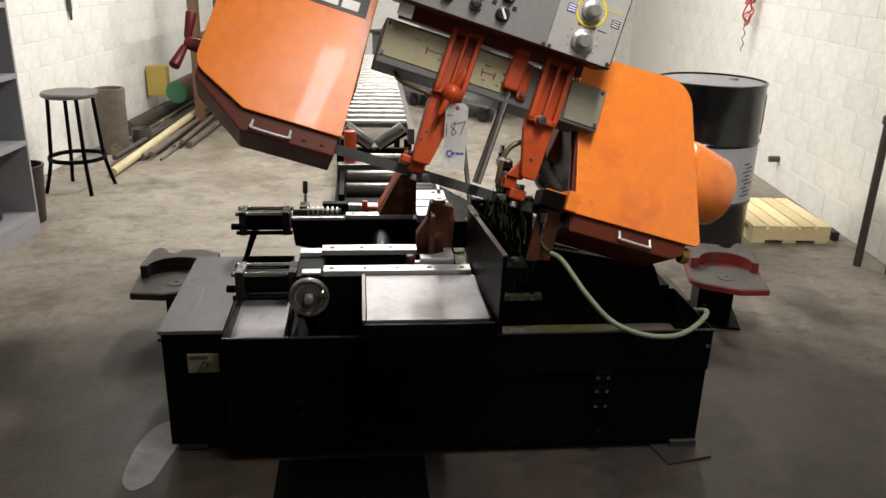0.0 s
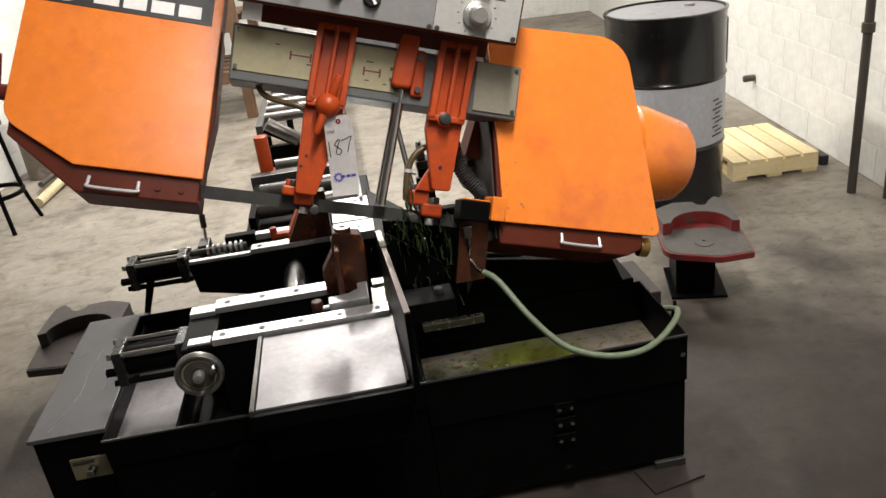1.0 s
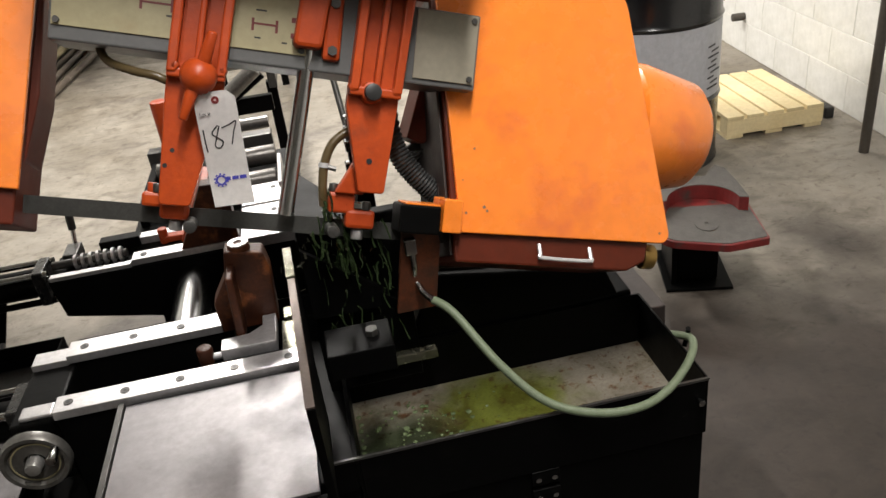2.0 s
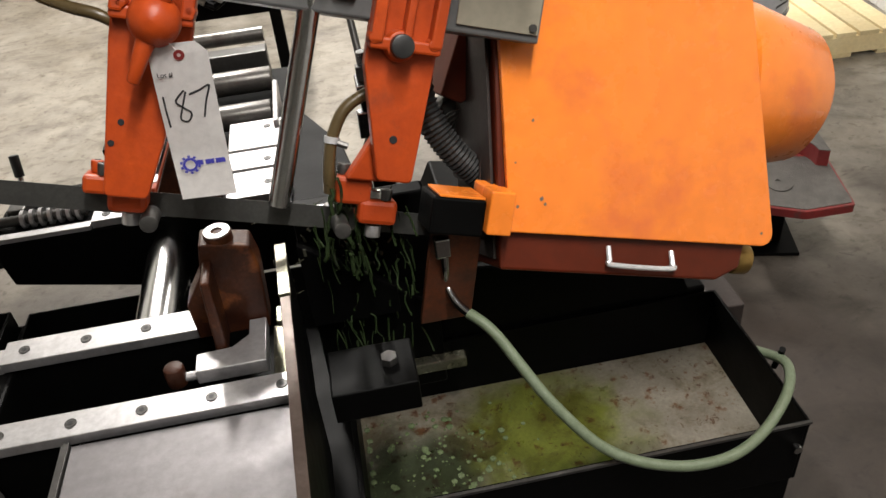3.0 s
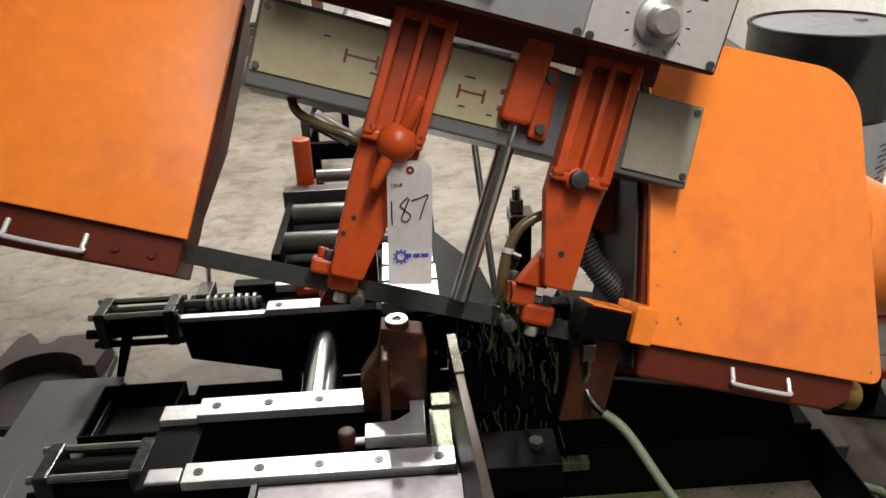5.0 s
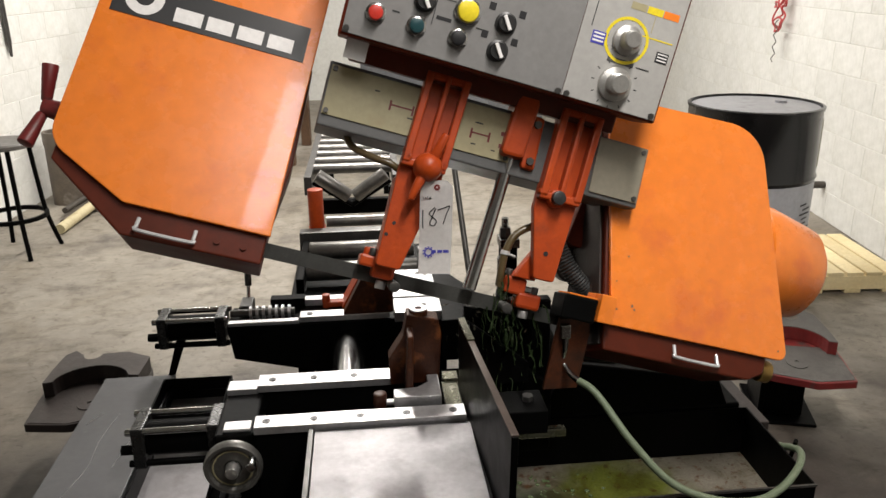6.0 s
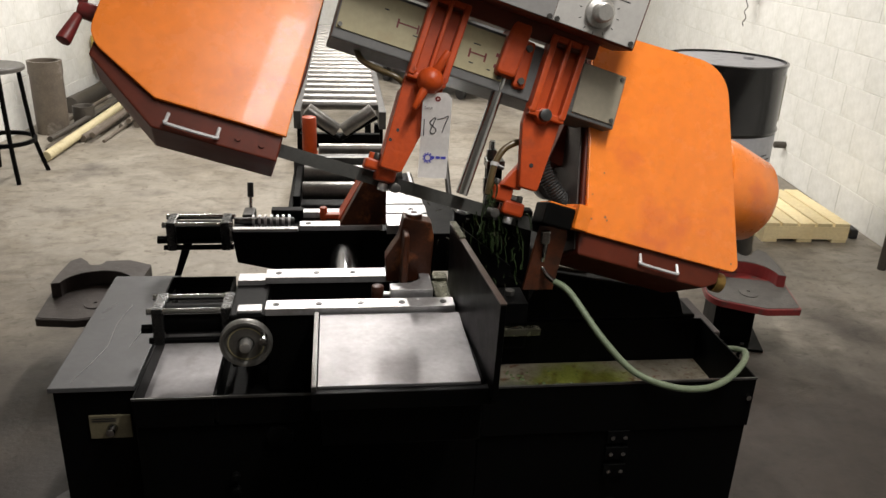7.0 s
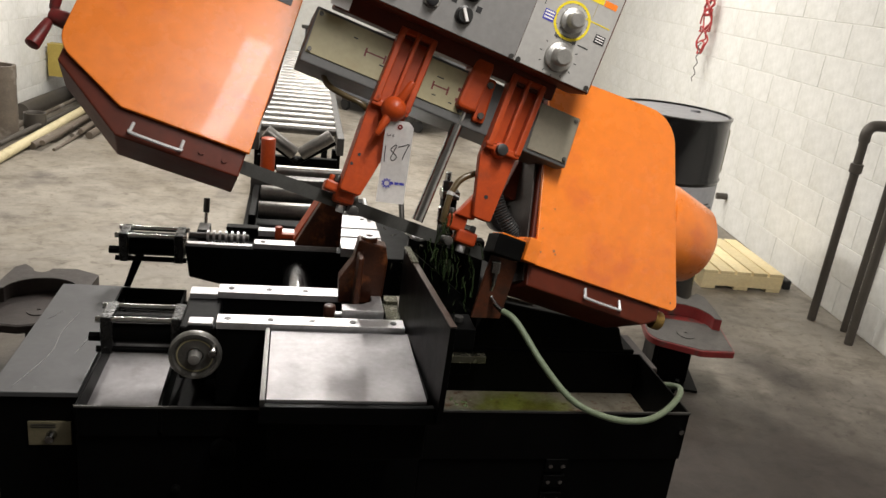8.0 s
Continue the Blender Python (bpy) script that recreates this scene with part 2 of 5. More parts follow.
stain_and_shade(SLUDGE, (0.53, 0.20), (0.20, 0.20), (0.52, 0.66, 0.10), 18)
stain_and_shade(SLUDGE, (0.26, 0.14), (0.16, 0.17), (0.10, 0.16, 0.08), 16)
stain_and_shade(SLUDGE, (0.62, 0.05), (0.16, 0.10), (0.28, 0.34, 0.16), 20)


def liquid(name, color, rough=0.05):
    m = bpy.data.materials.new(name)
    m.use_nodes = True
    b = m.node_tree.nodes["Principled BSDF"]
    b.inputs["Base Color"].default_value = (*color, 1)
    b.inputs["Roughness"].default_value = rough
    b.inputs["Transmission Weight"].default_value = 0.6
    b.inputs["IOR"].default_value = 1.33
    return m


FOAM = material("pale coolant foam", (0.17, 0.20, 0.12), 0.15, dark=(0.11, 0.15, 0.07), scale=30)
COOLANT = liquid("green coolant", (0.055, 0.085, 0.035))

# ---- building helpers ----


def part(name, bm, mat, parent=None, label="", smooth=False):
    """Links a bmesh as one mesh object under a thing or a part."""
    me = bpy.data.meshes.new(name)
    bmesh.ops.recalc_face_normals(bm, faces=bm.faces)
    bm.to_mesh(me)
    bm.free()
    me.materials.append(mat)
    if smooth:
        for p in me.polygons:
            p.use_smooth = True
        me.set_sharp_from_angle(angle=radians(38))
    ob = new(name, me)
    ob.parent = parent
    if label:
        ob["label"] = label
    return ob


def thing(name, label, category, m=None, group="", kind=""):
    ob = new(name)
    ob.matrix_basis = m if m else Matrix()
    return tagged(ob, label, category, group, kind)


def box(x0, x1, y0, y1, z0, z1, bevel=0.0, m=None, bm=None, seg=2):
    bm = bm or bmesh.new()
    g = bmesh.ops.create_cube(bm, size=1)
    vs = g["verts"]
    for v in vs:
        v.co = Vector((x0 + (v.co.x + 0.5) * (x1 - x0), y0 + (v.co.y + 0.5) * (y1 - y0), z0 + (v.co.z + 0.5) * (z1 - z0)))
    if bevel:
        es = {e for v in vs for e in v.link_edges}
        r = bmesh.ops.bevel(bm, geom=list(es), offset=bevel, segments=seg, affect="EDGES", profile=0.5)
        vs = list({v for f in r["faces"] for v in f.verts} | {v for v in vs if v.is_valid})
    if m is not None:
        bmesh.ops.transform(bm, matrix=m, verts=vs)
    return bm


def prism(points, h0, h1, bevel=0.0, m=None, bm=None):
    """An outline in x and y, pulled from h0 to h1 along z."""
    bm = bm or bmesh.new()
    old = set(bm.verts)
    lo = [bm.verts.new((x, y, h0)) for x, y in points]
    f = bm.faces.new(lo)
    r = bmesh.ops.extrude_face_region(bm, geom=[f])
    bmesh.ops.translate(bm, vec=(0, 0, h1 - h0), verts=[v for v in r["geom"] if isinstance(v, bmesh.types.BMVert)])
    if bevel:
        es = [e for e in bm.edges if e.verts[0] not in old and e.verts[1] not in old]
        bmesh.ops.bevel(bm, geom=es, offset=bevel, segments=2, affect="EDGES", profile=0.5)
    if m is not None:
        bmesh.ops.transform(bm, matrix=m, verts=[v for v in bm.verts if v not in old])
    return bm


def rounded(points, radii, n=6):
    """An outline with its corners rounded."""
    out = []
    k = len(points)
    for i, (p, r) in enumerate(zip(points, radii)):
        p = Vector(p)
        if r <= 0:
            out.append(tuple(p))
            continue
        a = (Vector(points[i - 1]) - p).normalized()
        b = (Vector(points[(i + 1) % k]) - p).normalized()
        half = a.angle(b) / 2
        d = r / math.tan(half)
        c = p + (a + b).normalized() * (r / math.sin(half))
        s, e = p + a * d - c, p + b * d - c
        turn = s.angle_signed(e)
        for j in range(n + 1):
            w = s.copy()
            w.rotate(Matrix.Rotation(-turn * j / n, 2))
            out.append(tuple(c + w))
    return out


def cyl(p, q, r, r2=None, n=20, bm=None, bevel=0.0, caps=True):
    """A round bar, or a cone, from p to q."""
    bm = bm or bmesh.new()
    p, q = Vector(p), Vector(q)
    d = q - p
    g = bmesh.ops.create_cone(bm, cap_ends=caps, segments=n, radius1=r, radius2=r if r2 is None else r2, depth=d.length)
    vs = g["verts"]
    if bevel:
        es = {e for v in vs for e in v.link_edges if len({round(w.co.z, 5) for w in e.verts}) == 1}
        b = bmesh.ops.bevel(bm, geom=list(es), offset=bevel, segments=2, affect="EDGES", profile=0.5)
        vs = list({v for v in vs if v.is_valid} | {v for f in b["faces"] for v in f.verts})
    m = Matrix.Translation((p + q) / 2) @ d.to_track_quat("Z", "Y").to_matrix().to_4x4()
    bmesh.ops.transform(bm, matrix=m, verts=vs)
    return bm


def pipe(points, r, n=10, bm=None, steps=6, ripple=0.0):
    """A bent round hose or wire through the points."""
    bm = bm or bmesh.new()
    pts = [Vector(p) for p in points]
    path = []
    for i in range(len(pts) - 1):
        a, b = pts[max(i - 1, 0)], pts[i]
        c, d = pts[i + 1], pts[min(i + 2, len(pts) - 1)]
        for j in range(steps):
            t = j / steps
            path.append(0.5 * ((2 * b) + (c - a) * t + (2 * a - 5 * b + 4 * c - d) * t * t + (3 * b - a - 3 * c + d) * t ** 3))
    path.append(pts[-1])
    up = Vector((0.13, 0.31, 0.94))
    rings = []
    for i, p in enumerate(path):
        d = (path[min(i + 1, len(path) - 1)] - path[max(i - 1, 0)]).normalized()
        s = d.cross(up)
        s = s.normalized() if s.length > 1e-4 else Vector((1, 0, 0))
        up = s.cross(d)
        rr = r * (1 + ripple * (1 if i % 2 else -1))
        rings.append([bm.verts.new(p + rr * (math.cos(2 * math.pi * k / n) * s + math.sin(2 * math.pi * k / n) * up)) for k in range(n)])
    for a, b in zip(rings, rings[1:]):
        for k in range(n):
            bm.faces.new((a[k], a[(k + 1) % n], b[(k + 1) % n], b[k]))
    bm.faces.new(rings[0])
    bm.faces.new(rings[-1])
    return bm


def lathe(profile, n=32, bm=None, m=None):
    """A turned body: radius and height, row by row."""
    bm = bm or bmesh.new()
    old = set(bm.verts)
    rings = [[bm.verts.new((r * math.cos(2 * math.pi * k / n), r * math.sin(2 * math.pi * k / n), z)) for k in range(n)] for r, z in profile]
    for a, b in zip(rings, rings[1:]):
        for k in range(n):
            bm.faces.new((a[k], a[(k + 1) % n], b[(k + 1) % n], b[k]))
    if profile[0][0] > 0.001:
        for k in range(n):
            bm.faces.new((rings[-1][k], rings[-1][(k + 1) % n], rings[0][(k + 1) % n], rings[0][k]))
    else:
        bm.faces.new(rings[0])
        bm.faces.new(rings[-1])
    if m is not None:
        bmesh.ops.transform(bm, matrix=m, verts=[v for v in bm.verts if v not in old])
    return bm


def moved(bm, m):
    bmesh.ops.transform(bm, matrix=m, verts=bm.verts)
    return bm


def letters(text, size, m, mat, parent, name="writing", width=0.0, slant=0.0):
    """Writing with the built-in font, as a thin mesh."""
    cu = bpy.data.curves.new(name, "FONT")
    cu.body, cu.size, cu.extrude, cu.align_x, cu.align_y = text, size, 0.0006, "CENTER", "CENTER"
    cu.offset, cu.shear = width, slant
    tmp = bpy.data.objects.new(name, cu)
    me = bpy.data.meshes.new_from_object(tmp)
    bpy.data.objects.remove(tmp)
    me.transform(m)
    me.materials.append(mat)
    ob = new(name, me)
    ob.parent = parent
    return ob


# ---- room ----
WEST, EAST, NORTH, SOUTH = -3.15, 2.68, 9.5, -7.5


def shell(name, bm, mat, label, category):
    ob = part(name, moved(bm, ROOM), mat, None, label)
    return tagged(ob, label, category, kind="structure")


shell("floor", box(WEST - 0.2, EAST + 0.2, SOUTH - 0.2, NORTH + 0.2, -0.1, 0.0), CONCRETE, "oil-stained tan grey concrete workshop floor with the saw's shade in its colour", "floor")
shell("ceiling", box(WEST - 0.2, EAST + 0.2, SOUTH - 0.2, NORTH + 0.2, CEILING, CEILING + 0.1), PLASTER, "plain white workshop ceiling", "ceiling")
wall_west = shell("wall_west", box(WEST - 0.2, WEST - 0.006, SOUTH, NORTH, 0, CEILING), MORTAR, "white painted concrete block wall", "wall")
wall_east = shell("wall_east", box(EAST + 0.006, EAST + 0.2, SOUTH, NORTH, 0, CEILING), MORTAR, "white painted concrete block wall with stains", "wall")
shell("wall_north", box(WEST - 0.2, EAST + 0.2, NORTH, NORTH + 0.2, 0, CEILING), BLOCK, "white painted far wall", "wall")
shell("wall_south", box(WEST - 0.2, EAST + 0.2, SOUTH - 0.2, SOUTH, 0, CEILING), BLOCK, "white painted wall behind", "wall")

# Unseen housings, one for every tube, the added fill ones too.
for lx, ly, lp, la in LIGHTS:
    fixture = thing("ceiling_light", "assumed, unseen white fluorescent batten on the ceiling", "ceiling light", ROOM @ pose(lx, ly, CEILING, 0, 0, la), "ceiling lights")
    part("housing", box(-0.64, 0.64, -0.09, 0.09, -0.13, 0.0, 0.008), PLASTER, fixture)
    for s in (-1, 1):
        part("lamp_holder", box(s * 0.62 - 0.012, s * 0.62 + 0.012, -0.05, 0.05, -0.165, -0.13), PLASTER, fixture)

# ---- band saw: base ----
saw = thing("band_saw", "orange and black horizontal metal-cutting band saw with its head raised", "band saw")
RIM = 0.488
part("base_cabinet", box(-0.735, 0.163, 0.012, 0.72, 0.035, 0.40, 0.004), BLACK, saw, "oily black sheet steel base")
part("base_cabinet", box(0.1635, 0.95, 0.012, 0.372, 0.035, 0.329, 0.004), BLACK, saw)
part("left_cabinet", box(-0.95, -0.737, 0.08, 0.77, 0.035, 0.470, 0.004), BLACK, saw)
part("lid", box(-0.957, -0.742, 0.068, 0.775, 0.472, 0.486, 0.002), GREY_LID, saw, "worn grey steel lid with scratches")


def tray(name, x0, x1, y0, y1, floor, rim, mat, t=0.006):
    tr = part(name, box(x0, x1, y0, y1, floor - 0.01, floor), mat, saw)
    for nm, b in (("front_wall", (x0, x1, y0 - t, y0, min(0.40, floor - 0.01), rim)), ("rear_wall", (x0, x1, y1, y1 + t, floor - 0.01, rim)), ("side_wall", (x0 - t, x0, y0 - t, y1 + t, floor - 0.01, rim)), ("side_wall", (x1, x1 + t, y0 - t, y1 + t, floor - 0.01, rim))):
        part(nm, box(*b, 0.0015), BLACK, tr)
    return tr


tray("chip_tray", 0.17, 0.944, 0.008, 0.366, 0.34, RIM, SLUDGE)
tray("oil_tray", -0.729, -0.536, 0.008, 0.66, 0.43, RIM, TABLE_STEEL)
tray("vise_tray", -0.525, 0.16, 0.008, 0.70, 0.42, RIM, BLACK)
part("rim_strip", box(-0.735, 0.95, -0.002, 0.004, RIM - 0.004, RIM + 0.002), DARK_STEEL, saw)
part("rear_body", box(0.36, 0.93, 0.374, 0.80, 0.03, 0.50, 0.006), BLACK, saw)
part("rear_body", prism([(0.34, 0.48), (0.90, 0.48), (0.86, 0.58), (0.42, 0.66)], -0.80, -0.376, 0.006, m=pose(0, 0, 0, 90)), BLACK, saw)

plate = part("switch_plate", box(-0.868, -0.762, 0.073, 0.080, 0.325, 0.395, 0.001), GRIMY_SHADED_CREAM, saw, "grimy cream switch plate with shade in its colour")
part("switch_knob", cyl((-0.81, 0.073, 0.358), (-0.81, 0.045, 0.358), 0.014, 0.011, bevel=0.002), CHROME, plate, "chrome switch knob", True)
for z in (0.385, 0.378):
    part("printed_bar", box(-0.86, -0.80, 0.0715, 0.0725, z, z + 0.003), INK, plate)
for zc in (0.31, 0.255, 0.195):
    hinge = part("hinge", box(0.535, 0.60, 0.0, 0.012, zc - 0.02, zc + 0.02, 0.002), BLACK, saw)
    for xc in (0.549, 0.586):
        part("bolt", cyl((xc, 0.0, zc), (xc, -0.006, zc), 0.007, n=6), CHROME, hinge)
for xc, zc, r in ((-0.37, 0.36, 0.034), (-0.49, 0.235, 0.012), (-0.49, 0.19, 0.012), (-0.40, 0.1, 0.014), (0.57, 0.075, 0.02)):
    part("plug", cyl((xc, 0.012, zc), (xc, -0.008, zc), r, bevel=0.003), BLACK, saw, smooth=True)
part("rim_hole", cyl((0.93, 0.0, 0.43), (0.93, -0.012, 0.43), 0.008), CHROME, saw)
for xc, yc in ((-0.88, 0.14), (0.90, 0.05), (-0.88, 0.7), (0.88, 0.68)):
    part("foot", box(xc - 0.05, xc + 0.05, yc - 0.05, yc + 0.05, 0.008, 0.036, 0.003), DARK_STEEL, saw)
shim = thing("floor_plate", "loose brown steel shim plate under the saw foot", "plate")
part("plate", box(-0.09, 0.09, -0.06, 0.06, 0.0, 0.009, 0.001, pose(0.885, -0.02, 0, 0, 0, 12)), STAND_DARK, shim)
# Thin black sheet for the dark floor area here, partly the saw's shade.
patch_thing = thing("dark_floor_patch", "black sheet on the floor before the saw, partly standing in for its shade", "mat")
part("mat", box(-0.57, -0.058, -0.75, 0.011, 0.0, 0.006, 0.002), BLACK, patch_thing)

# ---- front table and fence ----
TZ = 0.664
table = part("work_table", box(-0.262, 0.108, -0.25, 0.105, TZ - 0.008, TZ, 0.001), TABLE_STEEL, saw, "oily bare steel table plate")
part("table_edge", box(-0.276, -0.264, -0.262, 0.11, TZ - 0.03, TZ + 0.006, 0.001), DARK_STEEL, table)
part("table_edge", box(-0.276, 0.13, -0.272, -0.252, TZ - 0.05, TZ - 0.006, 0.002), BLACK, table)
part("table_bracket", box(-0.255, 0.12, -0.225, 0.14, 0.485, TZ - 0.01, 0.004), BLACK, table)
FENCE = Matrix.Translation((0.118, 0, 0)) @ pose(0, 0, 0, 0, 0, 2.5)
part("fence", moved(prism([(-0.300, TZ - 0.03), (0.27, TZ - 0.03), (0.27, 0.855), (0.02, 0.868), (-0.318, 0.888)], -0.007, 0.007, 0.0015, m=Matrix(((0, 0, 1, 0), (1, 0, 0, 0), (0, 1, 0, 0), (0, 0, 0, 1)))), FENCE), BLACK, saw, "dark steel fence plate standing on the table")
part("fence_edge", moved(prism([(0.13, 0.862), (0.268, 0.8555), (0.268, 0.8635), (0.13, 0.870)], -0.0085, 0.0085, m=Matrix(((0, 0, 1, 0), (1, 0, 0, 0), (0, 1, 0, 0), (0, 0, 0, 1)))), FENCE), WET_STEEL, saw, "wet bright top edge")
part("fence_lip", moved(prism([(-0.317, 0.8885), (0.02, 0.8685), (0.128, 0.8625), (0.128, 0.8665), (0.02, 0.8725), (-0.317, 0.8925)], -0.0075, 0.0075, 0.001, m=Matrix(((0, 0, 1, 0), (1, 0, 0, 0), (0, 1, 0, 0), (0, 0, 0, 1)))), FENCE), FENCE_LIP, saw, "brown top edge")
part("gusset", prism([(0.13, 0.66), (0.285, 0.66), (0.285, 0.716), (0.13, 0.84)], -0.30, -0.285, 0.001, m=pose(0, 0, 0, 90)), BLACK, saw)
foot = part("fence_foot", box(0.150, 0.288, 0.062, 0.165, 0.645, 0.706, 0.003), BLACK, saw)
part("bolt", cyl((0.248, 0.116, 0.706), (0.248, 0.116, 0.72), 0.014, n=6, bevel=0.001), DARK_STEEL, foot)
part("rest_block", box(0.056, 0.10, 0.175, 0.30, 0.60, 0.668, 0.002), WET_STEEL, saw)
part("rest_block", box(0.062, 0.103, 0.30, 0.345, 0.60, 0.675, 0.002), WET_STEEL, saw)

# ---- vises ----


def air_cylinder(name, x0, x1, y, z, s, parent):
    """A square-capped cylinder with four tie rods, lying along x."""
    c = part(name, cyl((x0 + 0.02, y, z), (x1 - 0.02, y, z), s * 0.40, n=28), BLACK, parent, smooth=True)
    for xa in (x0, x1 - 0.03):
        part("end_cap", box(xa, xa + 0.03, y - s / 2, y + s / 2, z - s / 2, z + s / 2, 0.004), IRON_BLACK, c)
    for dy in (-1, 1):
        for dz in (-1, 1):
            p = (y + dy * s * 0.40, z + dz * s * 0.40)
            part("tie_rod", cyl((x0 - 0.012, *p), (x1 + 0.01, *p), 0.009, n=12), CHROME if dz > 0 else BLACK, c, smooth=True)
    part("end_nut", cyl((x0 - 0.035, y - 0.02, z - 0.02), (x0, y - 0.02, z - 0.02), 0.014, n=6), BLACK, c)
    return c


def screw_row(xs, y, z, parent):
    for xc in xs:
        s = part("socket_screw", cyl((xc, y, z - 0.002), (xc, y, z + 0.0018), 0.0095, n=18), DARK_STEEL, parent)
        part("socket", cyl((xc, y, z + 0.0012), (xc, y, z + 0.0024), 0.0045, n=6), INK, s)


def rail(x0, x1, y0, y1, z, screws, step=0.0):
    r = part("slide_rail", box(x0, x1, y0, y1, z - 0.02, z, 0.0015), STEEL, saw, "bright ground steel slide rail")
    screw_row(screws, (y0 + y1) / 2, z, r)
    if step:
        part("rail_end", box(x0 - step, x0 - 0.001, y0 + 0.004, y1 - 0.006, z - 0.028, z - 0.01, 0.0015), STEEL, r)
    part("rail_beam", box(x0 - step, x1, y0 + 0.006, y1 + 0.004, 0.425, z - 0.021, 0.004), BLACK, r)
    return r


front = rail(-0.405, 0.100, 0.114, 0.168, 0.678, (-0.377, -0.265, -0.154, -0.043, 0.070))
rail(-0.418, -0.055, 0.312, 0.372, 0.680, (-0.382, -0.275, -0.17), 0.078)
for i in range(26):
    xk = -0.39 + i * 0.0135
    part("rack_tooth", box(xk, xk + 0.005, 0.170, 0.179, 0.650, 0.664), STEEL, front)
air_cylinder("vise_cylinder", -0.712, -0.50, 0.245, 0.590, 0.11, saw)
part("vise_head", box(-0.50, -0.405, 0.125, 0.33, 0.50, 0.655, 0.006), BLACK, saw)
part("vise_cap", box(-0.480, -0.415, 0.135, 0.175, 0.655, 0.664, 0.003), STEEL, saw)
wheel = part("handwheel", lathe([(0.0005, 0.004), (0.02, 0.004), (0.022, 0.010), (0.052, 0.008), (0.056, 0.016), (0.064, 0.017), (0.068, 0.010), (0.068, -0.004), (0.062, -0.010), (0.0005, -0.010)], 40, m=pose(-0.453, 0.085, 0.598, 90)), DIAL, saw, "scuffed aluminium dial handwheel", True)
part("hub", cyl((-0.453, 0.082, 0.598), (-0.453, 0.05, 0.598), 0.018, 0.015, bevel=0.003), KNOB, wheel, smooth=True)
part("crank_grip", cyl((-0.405, 0.078, 0.625), (-0.405, 0.03, 0.625), 0.009, 0.011, bevel=0.003), CHROME, wheel, smooth=True)
part("dial_band", lathe([(0.044, 0.0100), (0.047, 0.0098), (0.047, 0.0090), (0.044, 0.0092)], 40, m=pose(-0.453, 0.085, 0.598, 90)), CREAM, wheel)
part("wheel_shaft", cyl((-0.453, 0.09, 0.598), (-0.453, 0.14, 0.598), 0.02), DARK_STEEL, wheel)

jaw = part("vise_jaw", prism([(-0.075, 0.665), (0.052, 0.665), (0.060, 0.80), (0.052, 0.845), (-0.028, 0.862), (-0.040, 0.80), (-0.078, 0.74)], -0.355, -0.303, 0.004, m=pose(0, 0, 0, 90)), RUST, saw, "rusty cast vise jaw")
part("jaw_rib", prism([(-0.04, 0.67), (-0.02, 0.67), (-0.015, 0.83), (-0.03, 0.83)], -0.31, -0.24, 0.004, m=pose(0, 0, 0, 90)), RUST, jaw)
part("jaw_boss", cyl((0.003, 0.330, 0.83), (0.003, 0.330, 0.866), 0.024, bevel=0.002), RUST, jaw, smooth=True)
part("boss_ring", lathe([(0.010, 0.0), (0.022, 0.0), (0.022, 0.003), (0.010, 0.003)], 24, m=pose(0.003, 0.330, 0.866)), STEEL, jaw)
shoe = part("jaw_shoe", prism([(-0.07, 0.19), (0.048, 0.19), (0.048, 0.30), (0.018, 0.30), (0.018, 0.262), (-0.01, 0.238), (-0.07, 0.234)], 0.664, 0.692, 0.002), STEEL, saw, "bright steel jaw shoe")
part("stop_button", cyl((-0.105, 0.205, 0.66), (-0.105, 0.205, 0.70), 0.017, bevel=0.005), RUST, saw, "rusty round stop button", True)
part("stop_rod", cyl((-0.09, 0.205, 0.672), (-0.07, 0.205, 0.672), 0.008), STEEL, saw)

# rear vise, behind the blade
RZ = 0.672
air_cylinder("rear_cylinder", -0.775, -0.57, 0.80, 0.635, 0.10, saw)
part("rear_beam", prism([(-0.565, RZ - 0.02), (0.12, RZ - 0.02), (0.12, 0.46), (-0.20, 0.46), (-0.55, 0.54)], -0.90, -0.75, 0.004, m=pose(0, 0, 0, 90)), BLACK, saw)
rr = part("rear_rail", box(-0.34, -0.06, 0.752, 0.80, RZ - 0.018, RZ, 0.0015), STEEL, saw)
screw_row((-0.31, -0.19), 0.776, RZ, rr)
part("rear_rail", box(-0.36, -0.10, 0.87, 0.905, RZ - 0.014, RZ + 0.008, 0.0015), STEEL, saw)
part("rear_rail", box(-0.56, -0.345, 0.752, 0.775, RZ - 0.03, RZ - 0.010, 0.0015), STEEL, saw)
screw = part("feed_screw", cyl((-0.56, 0.815, 0.668), (-0.36, 0.815, 0.668), 0.012), DARK_STEEL, saw, smooth=True)
for i in range(7):
    part("thread", cyl((-0.50 + i * 0.02, 0.815, 0.668), (-0.492 + i * 0.02, 0.815, 0.668), 0.021, n=16), STEEL, screw)
part("guide_block", box(-0.44, -0.33, 0.86, 0.90, 0.655, 0.69, 0.003), BLACK, saw)
lever = part("lever", cyl((-0.515, 0.90, 0.66), (-0.515, 0.93, 0.715), 0.006), CHROME, saw, smooth=True)
part("lever_grip", cyl((-0.515, 0.93, 0.715), (-0.515, 0.945, 0.765), 0.011, bevel=0.003), PLASTIC_BLACK, lever, smooth=True)
part("lever_block", box(-0.535, -0.495, 0.83, 0.91, 0.65, 0.685, 0.004), DARK_STEEL, saw)
rj = part("rear_jaw", prism([(-0.205, RZ), (-0.048, RZ), (-0.048, 0.845), (-0.115, 0.845)], -0.80, -0.755, 0.003, m=pose(0, 0, 0, 90)), RUST, saw, "red brown rear vise jaw")
